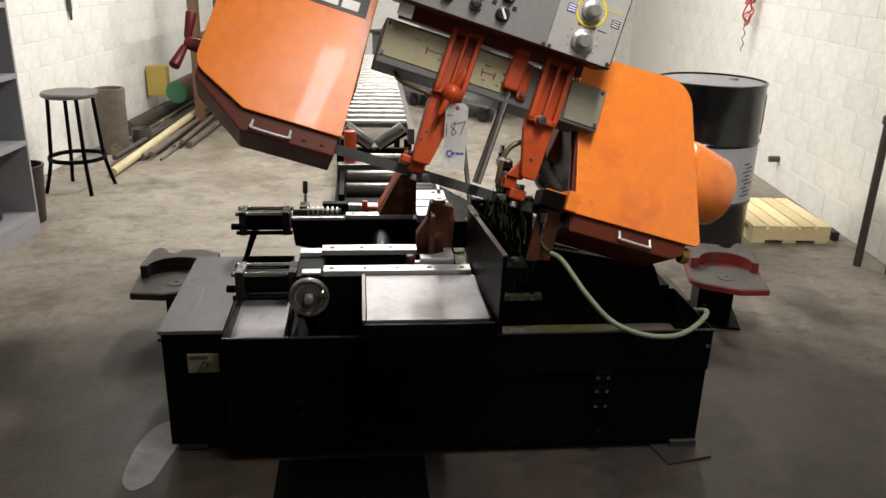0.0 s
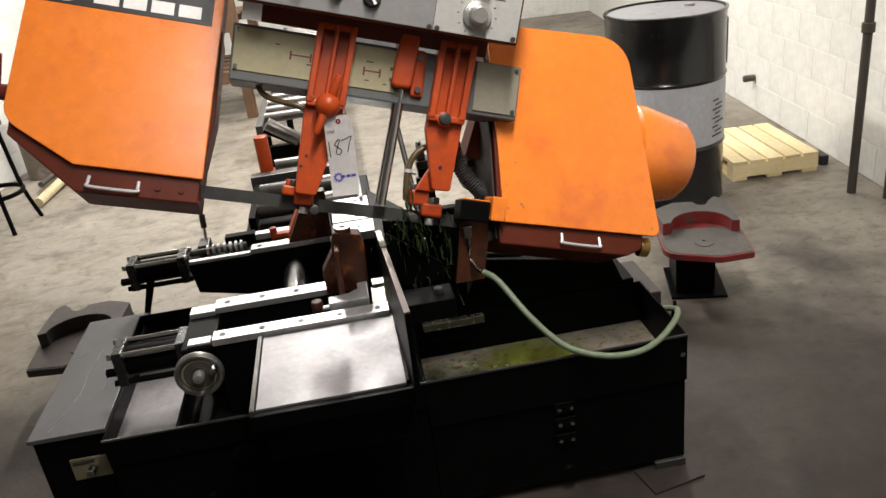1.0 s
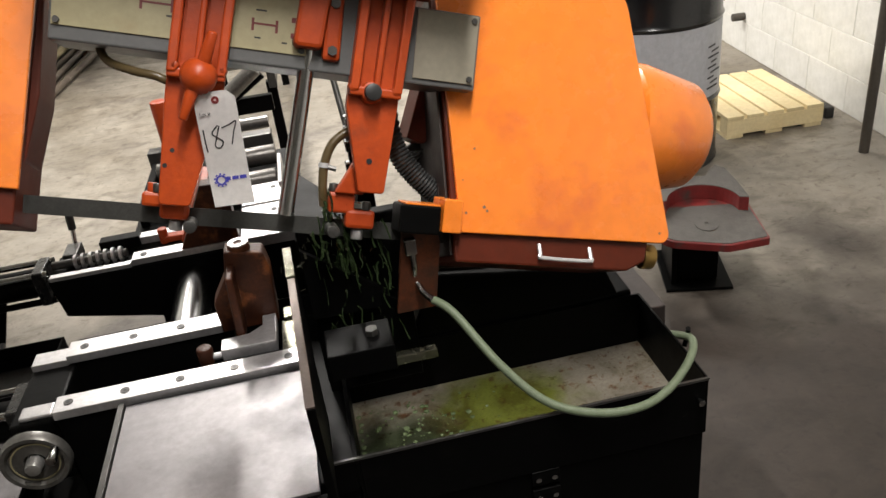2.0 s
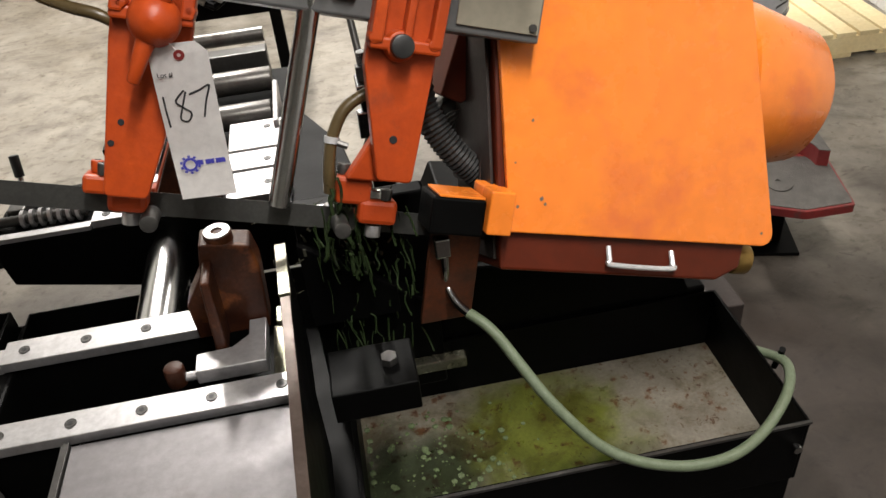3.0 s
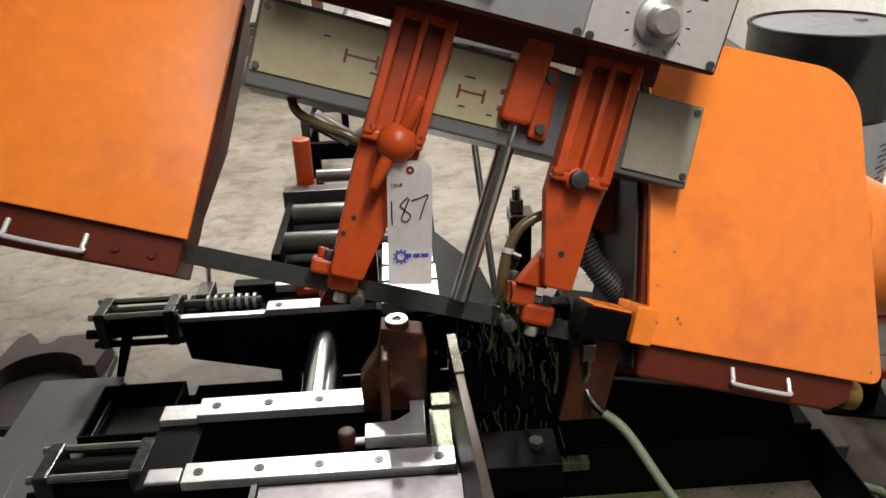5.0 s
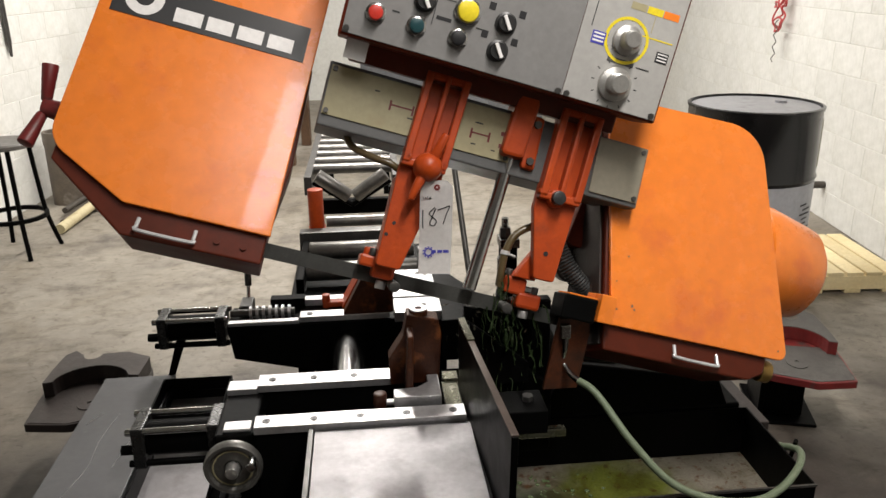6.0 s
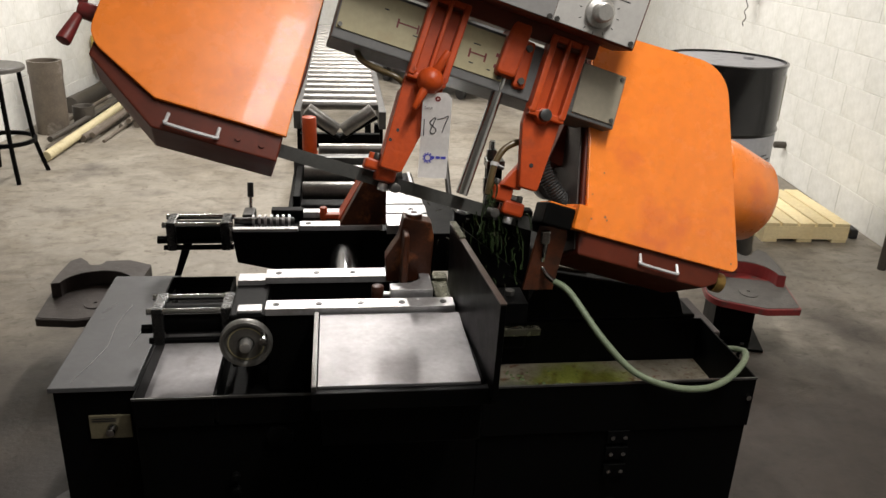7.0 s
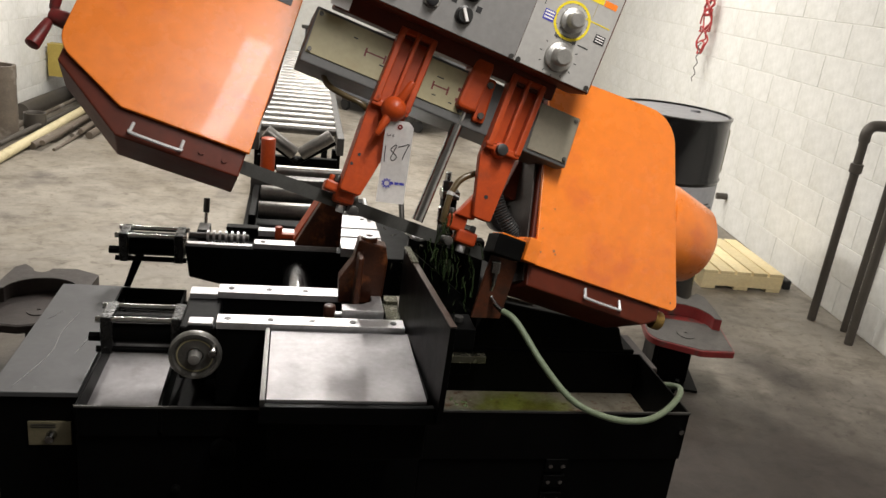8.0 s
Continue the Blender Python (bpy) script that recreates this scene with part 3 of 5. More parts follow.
part("jaw_rib", prism([(-0.21, RZ + 0.002), (-0.185, RZ + 0.002), (-0.095, 0.842), (-0.115, 0.845)], -0.90, -0.80, 0.003, m=pose(0, 0, 0, 90)), RED_ORANGE, rj)
part("clamp_stud", cyl((-0.26, 0.845, RZ - 0.01), (-0.26, 0.845, RZ + 0.035), 0.013, bevel=0.003), RED_ORANGE, saw, smooth=True)
part("clamp_arm", box(-0.26, -0.16, 0.83, 0.86, RZ - 0.006, RZ + 0.012, 0.004), RED_ORANGE, saw)
part("rear_hook", prism([(-0.73, 0.60), (-0.70, 0.60), (-0.75, 0.47), (-0.772, 0.45), (-0.768, 0.48)], -0.80, -0.79, 0.001, m=pose(0, 0, 0, 90)), BLACK, saw)
part("guide_bar", cyl((-0.19, 0.40, 0.575), (-0.19, 0.76, 0.575), 0.048, n=40), CHROME, saw, smooth=True)
part("rear_deck", box(-0.045, 0.105, 0.745, 0.86, RZ - 0.03, RZ + 0.002, 0.002), STEEL, saw)
part("rear_deck", box(-0.045, 0.105, 0.865, 0.95, RZ - 0.03, RZ + 0.006, 0.002), STEEL, saw)
rd = part("rear_deck", box(-0.045, 0.10, 0.955, 1.10, RZ - 0.03, RZ + 0.010, 0.002), STEEL, saw)
screw_row((0.05,), 0.80, RZ + 0.002, rd)
screw_row((0.05,), 0.90, RZ + 0.006, rd)
screw_row((0.05,), 1.06, RZ + 0.010, rd)
part("deck_bracket", prism([(0.10, 0.70), (0.10, 1.25), (0.23, 0.95), (0.26, 0.70)], 0.52, 0.66, 0.004), BLACK, saw)
part("rear_frame", box(-0.40, 0.12, 1.0, 1.62, 0.48, 0.60, 0.006), BLACK, saw)
for yc, zc in ((1.20, 0.652), (1.42, 0.655)):
    part("roller", cyl((-0.345, yc, zc), (0.06, yc, zc), 0.035, n=28, bevel=0.003), GREY_ROLLER, saw, smooth=True)
part("roller_bracket", box(-0.380, -0.352, 1.12, 1.55, 0.59, 0.655, 0.004), BLACK, saw)
part("roller_bracket", box(0.068, 0.082, 1.05, 1.30, 0.60, 0.70, 0.004), STEEL, saw)
part("end_beam", box(-0.395, 0.05, 1.56, 1.62, 0.60, 0.685, 0.004), DARK_STEEL, saw)
for xc in (-0.36, 0.08):
    for yc in (1.1, 1.55):
        part("leg", box(xc - 0.03, xc + 0.03, yc - 0.03, yc + 0.03, 0.0, 0.50, 0.003), BLACK, saw)
part("pin_roller", cyl((-0.33, 1.70, 0.66), (-0.33, 1.70, 0.83), 0.032, n=24, bevel=0.004), RED_ORANGE, saw, "upright orange guide roller", True)
part("pin_foot", box(-0.365, -0.295, 1.62, 1.74, 0.63, 0.665, 0.003), RED_ORANGE, saw)
part("cross_roller", cyl((-0.29, 1.72, 0.68), (0.04, 1.72, 0.68), 0.024, n=20), GREY_ROLLER, saw, smooth=True)

# ---- band saw: head ----
AL = radians(16.9)
HU = Vector((math.cos(AL), 0, -math.sin(AL)))


def leaning(degrees, y, z):
    """The frame of the raised head: along the blade, up it, out of it, leaning back."""
    a = radians(degrees)
    v = Vector((math.sin(AL) * math.cos(a), math.sin(a), math.cos(AL) * math.cos(a)))
    return Matrix.Translation((0, y, z)) @ Matrix((HU, v, HU.cross(v))).transposed().to_4x4()


DOORS, INNER, FACE = leaning(30, 0.215, 1.005), leaning(20, 0.18, 1.017), leaning(8, 0.215, 1.005)


def hpart(name, bm, mat, parent=saw, label="", smooth=False, at=DOORS):
    return part(name, moved(bm, at), mat, parent, label, smooth)


def ipart(name, bm, mat, parent=saw, label="", smooth=False):
    return part(name, moved(bm, INNER), mat, parent, label, smooth)


def cpart(name, bm, mat, parent=saw, label="", smooth=False):
    return part(name, moved(bm, FACE), mat, parent, label, smooth)


def grip(u0, u1, v, w, parent):
    h = hpart("handle", pipe([(u0, v, w), (u0, v - 0.022, w + 0.010), (u0 + 0.006, v - 0.030, w + 0.013), (u1 - 0.006, v - 0.030, w + 0.013), (u1, v - 0.022, w + 0.010), (u1, v, w)], 0.0046, 8, steps=4), ZINC, parent, "bright bow handle", True)
    return h


LDOOR = rounded([(-0.357, 0.006), (-0.357, 0.66), (-0.80, 0.66), (-0.858, 0.47), (-0.874, 0.105), (-0.686, 0.006)][::-1], [0, 0.07, 0.05, 0.04, 0.0, 0.003])
lbody = hpart("left_cover", prism([(-0.364, -0.060), (-0.364, 0.65), (-0.79, 0.65), (-0.848, 0.46), (-0.860, 0.068), (-0.676, -0.064)], -0.21, -0.016, 0.004), RED_BROWN, saw, "red brown wheel housing")
hpart("left_door", prism(LDOOR, -0.014, 0.0, 0.0025), ORANGE, lbody, "glossy orange door")
grip(-0.645, -0.520, -0.018, -0.016, lbody)
for uu in (-0.47, -0.41):
    hpart("screw", cyl((uu, -0.03, -0.017), (uu, -0.03, -0.011), 0.008, n=6), RED_BROWN, lbody)
logo = hpart("name_plate", prism([(-0.832, 0.438), (-0.382, 0.438), (-0.382, 0.529), (-0.832, 0.529)], 0.0005, 0.002), INK, lbody, "black name strip with plain white bars")
for k, (uu, ww) in enumerate(((-0.692, 0.064), (-0.617, 0.060), (-0.545, 0.060), (-0.473, 0.060))):
    hpart("letter_bar", box(uu, uu + ww, 0.451, 0.486, 0.002, 0.0028), WHITE, logo)
hpart("letter_bar", lathe([(0.022, 0), (0.045, 0), (0.045, 0.0008), (0.022, 0.0008)], 28, m=pose(-0.765, 0.49, 0.002)), WHITE, logo)
hub = hpart("tension_hub", cyl((-0.87, 0.20, -0.10), (-0.935, 0.20, -0.10), 0.026, 0.02, bevel=0.004), STAND_RED, saw, smooth=True)
for s in (-1, 1):
    hpart("tension_arm", cyl((-0.93, 0.20 + s * 0.015, -0.10), (-0.94, 0.20 + s * 0.10, -0.08), 0.012, 0.019, bevel=0.004), STAND_RED, hub, smooth=True)
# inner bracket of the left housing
hpart("housing_bracket", prism([(-0.374, 0.04), (-0.374, 0.47), (-0.356, 0.45), (-0.348, 0.20), (-0.362, 0.07)], -0.20, -0.06, 0.004), RED_BROWN, saw)

RDOOR = rounded([(0.500, -0.012), (0.402, 0.585), (0.852, 0.612), (1.000, -0.002)][::-1], [0.022, 0.11, 0.01, 0.004], 8)
rbody = hpart("right_cover", prism([(0.495, -0.075), (0.41, 0.57), (0.79, 0.59), (0.955, 0.05), (0.945, -0.045), (0.90, -0.07)], -0.23, -0.016, 0.005), RED_BROWN, saw, "red brown drive wheel housing")
hpart("right_door", prism(RDOOR, -0.014, 0.0, 0.0025), ORANGE, rbody, "glossy orange door with small paint chips")
grip(0.684, 0.804, -0.024, -0.016, rbody)
hpart("side_plate", prism([(0.487, -0.06), (0.4925, -0.06), (0.4125, 0.50), (0.406, 0.50)], -0.225, -0.032, 0.0015), STAND_DARK, rbody, "dark brown side")
hpart("motor_cover", lathe([(0.0005, 0.0), (0.135, 0.0), (0.165, 0.02), (0.165, 0.06), (0.135, 0.20), (0.11, 0.225), (0.0005, 0.23)], 40, m=Matrix.Translation((0.93, 0.30, -0.19)) @ pose(0, 0, 0, 0, 90)), ORANGE, saw, "round orange motor cover", True)
hpart("brass_foot", cyl((0.955, -0.03, -0.06), (0.985, -0.03, -0.06), 0.03, n=20, bevel=0.003), material("dull brass", (0.32, 0.2, 0.06), 0.4, metal=0.8), rbody, smooth=True)

beam = ipart("beam", box(-0.315, 0.499, 0.285, 0.439, -0.17, -0.032, 0.004), FRAME_GREY, saw, "grey steel beam")
ipart("scale_plate", box(-0.309, 0.150, 0.312, 0.430, -0.031, -0.028, 0.001), CREAM, beam, "yellowed cream scale plate")
ipart("end_plate", box(0.366, 0.494, 0.297, 0.435, -0.031, -0.027, 0.001), TAN, beam, "tan cover plate")
for uu, vv in ((-0.300, 0.321), (-0.300, 0.421), (0.14, 0.321), (0.14, 0.421), (0.484, 0.307), (0.484, 0.425)):
    ipart("screw", cyl((uu, vv, -0.028), (uu, vv, -0.022), 0.006, n=12), DARK_STEEL, beam)
for uu, ww, vv in ((-0.158, 0.055, 0.372), (0.045, 0.045, 0.360)):
    ipart("printed_arrow", box(uu, uu + ww, vv, vv + 0.004, -0.028, -0.0272), STAND_RED, beam)
    for k in range(2):
        ipart("printed_mark", box(uu + k * ww - 0.002, uu + k * ww + 0.003, vv - 0.012, vv + 0.012, -0.028, -0.0272), STAND_RED, beam)
for vv in (0.342, 0.372):
    ipart("printed_mark", box(0.118, 0.128, vv, vv + 0.01, -0.028, -0.0272), STAND_RED, beam)
for uu, vv, ww in ((-0.200, 0.395, 0.012), (-0.112, 0.352, 0.016), (0.050, 0.386, 0.020), (0.050, 0.334, 0.012), (0.102, 0.330, 0.010)):
    ipart("printed_bar", box(uu, uu + ww, vv, vv + 0.003, -0.028, -0.0272), INK, beam)


def arm(top, kink, low, v_top, v_kink, v_low, bolt_v):
    """A cast channel arm: flanges and a middle rib on a plate, tapering below its bolt."""
    a = ipart("guide_arm", prism(rounded([(low[0], v_low), (low[1], v_low), (kink[1], v_kink), (top[1], v_top), (top[0], v_top), (kink[0], v_kink)], [0.008, 0.008, 0.03, 0.008, 0.008, 0.03], 4), -0.045, -0.018, 0.003), RED_ORANGE, saw, "red orange cast blade guide arm")

    def side(k, v):
        return kink[k] + (top[k] - kink[k]) * (v - v_kink) / (v_top - v_kink)

    for f, hw in ((0.085, 0.009), (0.5, 0.006), (0.915, 0.009)):
        c0 = side(0, bolt_v) * (1 - f) + side(1, bolt_v) * f
        c1 = side(0, v_top) * (1 - f) + side(1, v_top) * f
        ipart("rib", prism([(c0 - hw, bolt_v), (c0 + hw, bolt_v), (c1 + hw, v_top), (c1 - hw, v_top)], -0.020, 0.010, 0.004), RED_ORANGE, a)
    for v in (bolt_v, v_top - 0.007):
        ipart("rib", prism([(side(0, v), v - 0.009), (side(1, v), v - 0.009), (side(1, v), v + 0.009), (side(0, v), v + 0.009)], -0.020, 0.006, 0.004), RED_ORANGE, a)
    return a


arm1 = arm((-0.093, 0.015), (-0.106, 0.000), (-0.106, -0.048), 0.468, 0.215, 0.000, 0.250)
ipart("arm_web", prism([(-0.106, 0.0), (-0.094, 0.0), (-0.094, 0.215), (-0.106, 0.215)], -0.085, -0.046, 0.003), RED_ORANGE, arm1)
for vv in (0.075, 0.105):
    ipart("bolt_hole", cyl((-0.098 + 0.4 * (vv - 0.075), vv, -0.020), (-0.098 + 0.4 * (vv - 0.075), vv, -0.0172), 0.0045, n=14), INK, arm1)
arm2 = arm((0.247, 0.354), (0.236, 0.339), (0.274, 0.327), 0.472, 0.225, 0.056, 0.256)
ipart("bolt", cyl((0.282, 0.255, -0.005), (0.282, 0.255, 0.022), 0.017, n=20, bevel=0.003), PLASTIC_BLACK, arm2, smooth=True)
ipart("bolt_boss", cyl((0.282, 0.255, -0.018), (0.282, 0.255, 0.006), 0.024, 0.021, n=24, bevel=0.004), RED_ORANGE, arm2, smooth=True)
for sgn in (-1, 1):
    ipart("bolt_boss", cyl((0.287 + sgn * 0.043, 0.262, -0.018), (0.287 + sgn * 0.043, 0.262, 0.008), 0.011, 0.009, n=16, bevel=0.003), RED_ORANGE, arm2, smooth=True)
    ipart("bolt_boss", cyl((-0.047 + sgn * 0.043, 0.262, -0.018), (-0.047 + sgn * 0.043, 0.262, 0.010), 0.010, 0.008, n=16, bevel=0.003), RED_ORANGE, arm1, smooth=True)
ipart("bolt_hole", cyl((0.291, 0.120, -0.022), (0.291, 0.120, -0.0165), 0.006, n=16), INK, arm2)
kn = ipart("clamp_knob", lathe([(0.0005, 0.0), (0.026, 0.0), (0.033, 0.012), (0.034, 0.026), (0.028, 0.044), (0.014, 0.054), (0.0005, 0.057)], 28, m=pose(-0.045, 0.245, 0.002)), RED_ORANGE, arm1, "ball-headed orange clamp lever", True)
ipart("clamp_lever", cyl((-0.041, 0.255, 0.03), (-0.023, 0.326, 0.050), 0.014, 0.009, bevel=0.004), RED_ORANGE, kn, smooth=True)
ipart("clamp_lever", cyl((-0.050, 0.235, 0.03), (-0.068, 0.162, 0.030), 0.014, 0.008, bevel=0.004), RED_ORANGE, kn, smooth=True)

# hydraulic feed cylinder
fc = ipart("feed_cylinder", prism(rounded([(0.122, 0.326), (0.178, 0.326), (0.194, 0.49), (0.136, 0.49)], [0.012] * 4), -0.09, 0.002, 0.008), RED_ORANGE, saw, "orange feed cylinder body")
ipart("cylinder_lug", box(0.180, 0.216, 0.308, 0.44, -0.06, -0.016, 0.008), RED_ORANGE, fc)
for vv in (0.327, 0.418):
    ipart("bolt", cyl((0.199, vv, -0.018), (0.199, vv, -0.008), 0.010, n=6), DARK_STEEL, fc)
ipart("piston_rod", cyl((0.137, -0.004, -0.07), (0.156, 0.335, -0.045), 0.0165, n=24), CHROME, fc, "polished steel piston rod", True)

# blade and guides
blade = ipart("saw_blade", box(-0.40, 0.50, -0.044, -0.008, -0.1112, -0.1098), BLADE, saw, "dark toothed steel band blade")
GUIDES = (
    ("left", [(-0.141, -0.012, -0.112, -0.060, -0.008, 0.020), (-0.106, -0.052, -0.112, -0.050, -0.030, 0.030)], [(-0.124, 0.020), (-0.112, 0.020)], (-0.047, -0.037)),
    ("right", [(0.221, 0.276, -0.112, -0.060, 0.008, 0.050), (0.258, 0.320, -0.112, -0.058, -0.022, 0.018)], [(0.232, 0.050), (0.300, 0.018)], (0.234, -0.026)),
)
for side, blocks, bolts, pin in GUIDES:
    (u0, u1, w0, w1, v0, v1), second = blocks
    u1 = max(u0 + 0.05, u1) if side == "right" else u0 + 0.05
    g = ipart("blade_guide", box(u0, u1, v0, v1, w0, w1, 0.006), RED_ORANGE, saw, "orange blade guide block")
    u0, u1, w0, w1, v0, v1 = second
    ipart("guide_block", box(u0, u1, v0, v1, w0, w1, 0.008), RED_ORANGE, g)
    for k, (uu, vv) in enumerate(bolts):
        bz = ipart("bolt", cyl((uu, vv, -0.088 + 0.02 * k), (uu, vv + 0.018, -0.088 + 0.02 * k), 0.0095, n=18, bevel=0.002), RED_ORANGE if k == 0 and side == "left" else DARK_STEEL, g, smooth=True)
        ipart("socket", cyl((uu, vv + 0.0175, -0.088 + 0.02 * k), (uu, vv + 0.0188, -0.088 + 0.02 * k), 0.0045, n=6), INK, bz)
    ipart("guide_pin", cyl((pin[0], pin[1], -0.095), (pin[0], pin[1] - 0.004, -0.038), 0.013, bevel=0.002), DARK_STEEL, g, smooth=True)
    ipart("clamp_nut", box(u0 + 0.012, u0 + 0.034, v1, v1 + 0.016, -0.085, -0.062, 0.003), CHROME, g)
    ipart("carbide_roller", cyl((u0 + 0.03, v0 - 0.004, -0.085), (u0 + 0.03, v0 - 0.024, -0.085), 0.013, n=20, bevel=0.002), STEEL, g, smooth=True)
ipart("guide_bracket", prism([(0.232, 0.050), (0.290, 0.050), (0.290, 0.135), (0.272, 0.128)], -0.080, -0.047, 0.003), RED_ORANGE, saw)

cover = ipart("brush_guard", box(0.365, 0.452, -0.020, 0.040, -0.11, -0.02, 0.004), BLACK, saw)
ipart("guard_top", box(0.375, 0.450, 0.040, 0.044, -0.108, -0.022, 0.001), ORANGE, cover)
ipart("guard_end", box(0.454, 0.495, -0.012, 0.058, -0.11, -0.008, 0.003), ORANGE, cover)
ipart("housing_side", prism([(0.470, 0.03), (0.492, 0.03), (0.475, 0.34), (0.452, 0.30)], -0.30, -0.13, 0.003), STAND_DARK, saw)
ipart("housing_flange", prism([(0.405, 0.182), (0.445, 0.172), (0.515, 0.235), (0.515, 0.335), (0.43, 0.33)], -0.34, -0.22, 0.003), RED_BROWN, saw)

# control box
cb = cpart("control_box", box(-0.318, 0.437, 0.484, 0.86, -0.10, 0.036, 0.005), RED_BROWN, saw, "orange control box with grey face")
cpart("face_plate", box(-0.311, 0.199, 0.490, 0.855, 0.0365, 0.0395, 0.001), PANEL, cb)
cpart("face_plate", box(0.200, 0.431, 0.490, 0.855, 0.0365, 0.0395, 0.001), PANEL_LIGHT, cb)
W0 = 0.0395
for uu, vv, rr_, mt, nm in ((-0.250, 0.546, 0.017, RED, "stop_button"), (-0.158, 0.544, 0.017, TEAL, "start_button"), (-0.063, 0.544, 0.017, INK, "push_button"), (-0.057, 0.604, 0.025, YELLOW, "emergency_button")):
    bz = cpart(nm, lathe([(0.0005, 0.0), (rr_ + 0.005, 0.0), (rr_ + 0.005, 0.005), (rr_ + 0.001, 0.008), (0.0005, 0.008)], 28, m=pose(uu, vv, W0)), CHROME, cb, smooth=True)
    cpart("button_cap", cyl((uu, vv, W0 + 0.006), (uu, vv, W0 + 0.022), rr_, rr_ * 0.92, n=28, bevel=0.004), mt, bz, smooth=True)
for uu, vv in ((0.032, 0.604), (0.030, 0.542), (-0.152, 0.600)):
    bz = cpart("selector_switch", lathe([(0.0005, 0.0), (0.024, 0.0), (0.024, 0.006), (0.019, 0.008), (0.018, 0.018), (0.0005, 0.018)], 28, m=pose(uu, vv, W0)), PLASTIC_BLACK, cb, smooth=True)
    cpart("pointer", box(-0.004, 0.004, -0.017, 0.017, 0.018, 0.024, 0.001, pose(uu, vv, W0, 0, 0, 35)), WHITE, bz)
    for k in range(2):
        cpart("printed_mark", box(uu - 0.045 + k * 0.07, uu - 0.030 + k * 0.07, vv + 0.020, vv + 0.036, W0, W0 + 0.0006), INK, cb)
for uu, vv, rr_ in ((0.312, 0.645, 0.034), (0.313, 0.545, 0.039)):
    bz = cpart("dial_knob", lathe([(0.0005, 0.0), (rr_, 0.0), (rr_ * 0.98, 0.012), (rr_ * 0.66, 0.016), (rr_ * 0.62, 0.042), (rr_ * 0.5, 0.046), (0.0005, 0.046)], 36, m=pose(uu, vv, W0)), KNOB, cb, "brushed aluminium dial knob", True)
    for k in range(12):
        a = math.radians(30 * k + 15)
        cpart("printed_tick", box(-0.001, 0.001, rr_ + 0.010, rr_ + 0.017, 0, 0.0006, m=pose(uu, vv, W0, 0, 0, 30 * k)), INK, cb)
    if vv > 0.6:
        cpart("dial_ring", lathe([(rr_ + 0.012, 0), (rr_ + 0.019, 0), (rr_ + 0.019, 0.0007), (rr_ + 0.012, 0.0007)], 36, m=pose(uu, vv, W0)), YELLOW, bz)
for k, mt in enumerate((CREAM, YELLOW, ORANGE)):
    cpart("colour_bar", box(0.300 + k * 0.040, 0.338 + k * 0.040, 0.716, 0.732, W0, W0 + 0.0006), mt, cb)
for x0, x1, y0, y1, mt in ((0.222, 0.224, 0.655, 0.740, INK), (0.222, 0.300, 0.738, 0.740, INK), (0.280, 0.345, 0.5905, 0.603, GREY_LID), (0.352, 0.384, 0.5925, 0.5955, INK), (-0.128, -0.126, 0.556, 0.618, INK), (-0.128, -0.085, 0.616, 0.618, INK), (-0.216, -0.200, 0.560, 0.563, INK), (-0.030, -0.014, 0.575, 0.578, INK), (0.362, 0.364, 0.676, 0.716, CREAM), (0.345, 0.420, 0.664, 0.667, YELLOW)):
    cpart("printed_line", box(x0, x1, y0, y1, W0, W0 + 0.0006), mt, cb)
for k in range(3):
    cpart("printed_bar", box(0.233, 0.259, 0.625 + k * 0.008, 0.629 + k * 0.008, W0 + 0.0009, W0 + 0.0014), WHITE, cb)
    cpart("printed_bar", box(0.393, 0.417, 0.622 + k * 0.007, 0.625 + k * 0.007, W0 + 0.0009, W0 + 0.0014), WHITE, cb)
cpart("blue_label", box(0.230, 0.262, 0.620, 0.648, W0, W0 + 0.0008), BLUE, cb)
cpart("black_label", box(0.390, 0.420, 0.618, 0.642, W0, W0 + 0.0008), INK, cb)
cpart("printed_bar", box(-0.120, -0.086, 0.571, 0.579, W0, W0 + 0.0006), INK, cb)
for uu, vv in ((-0.303, 0.499), (0.189, 0.496), (0.210, 0.496), (0.421, 0.499), (0.421, 0.846)):
    cpart("screw", cyl((uu, vv, W0), (uu, vv, W0 + 0.005), 0.007, n=12), DARK_STEEL, cb)
cpart("paper_label", box(-0.295, -0.245, 0.440, 0.486, -0.012, -0.010), WHITE, saw)
cpart("box_mount", box(-0.28, 0.38, 0.440, 0.50, -0.15, -0.06, 0.004), RED_BROWN, saw)

# hoses
ipart("coolant_hose", pipe([(-0.235, 0.32, -0.11), (-0.236, 0.288, -0.10), (-0.215, 0.261, -0.08), (-0.165, 0.247, -0.06), (-0.118, 0.240, -0.05), (-0.085, 0.215, -0.06), (-0.066, 0.12, -0.055), (-0.060, 0.04, -0.055)], 0.0085), HOSE_BROWN, saw, smooth=True)
h2 = ipart("coolant_hose", pipe([(0.285, 0.190, -0.085), (0.255, 0.180, -0.08), (0.222, 0.150, -0.078), (0.208, 0.103, -0.078), (0.209, 0.054, -0.08), (0.214, 0.020, -0.09)], 0.0095), HOSE_BROWN, saw, smooth=True)
ipart("hose_clip", cyl((0.2078, 0.098, -0.078), (0.2080, 0.108, -0.078), 0.0118, n=18), ZINC, h2, smooth=True)
ipart("clip_screw", cyl((0.216, 0.100, -0.070), (0.232, 0.097, -0.066), 0.005, n=8), DARK_STEEL, h2)
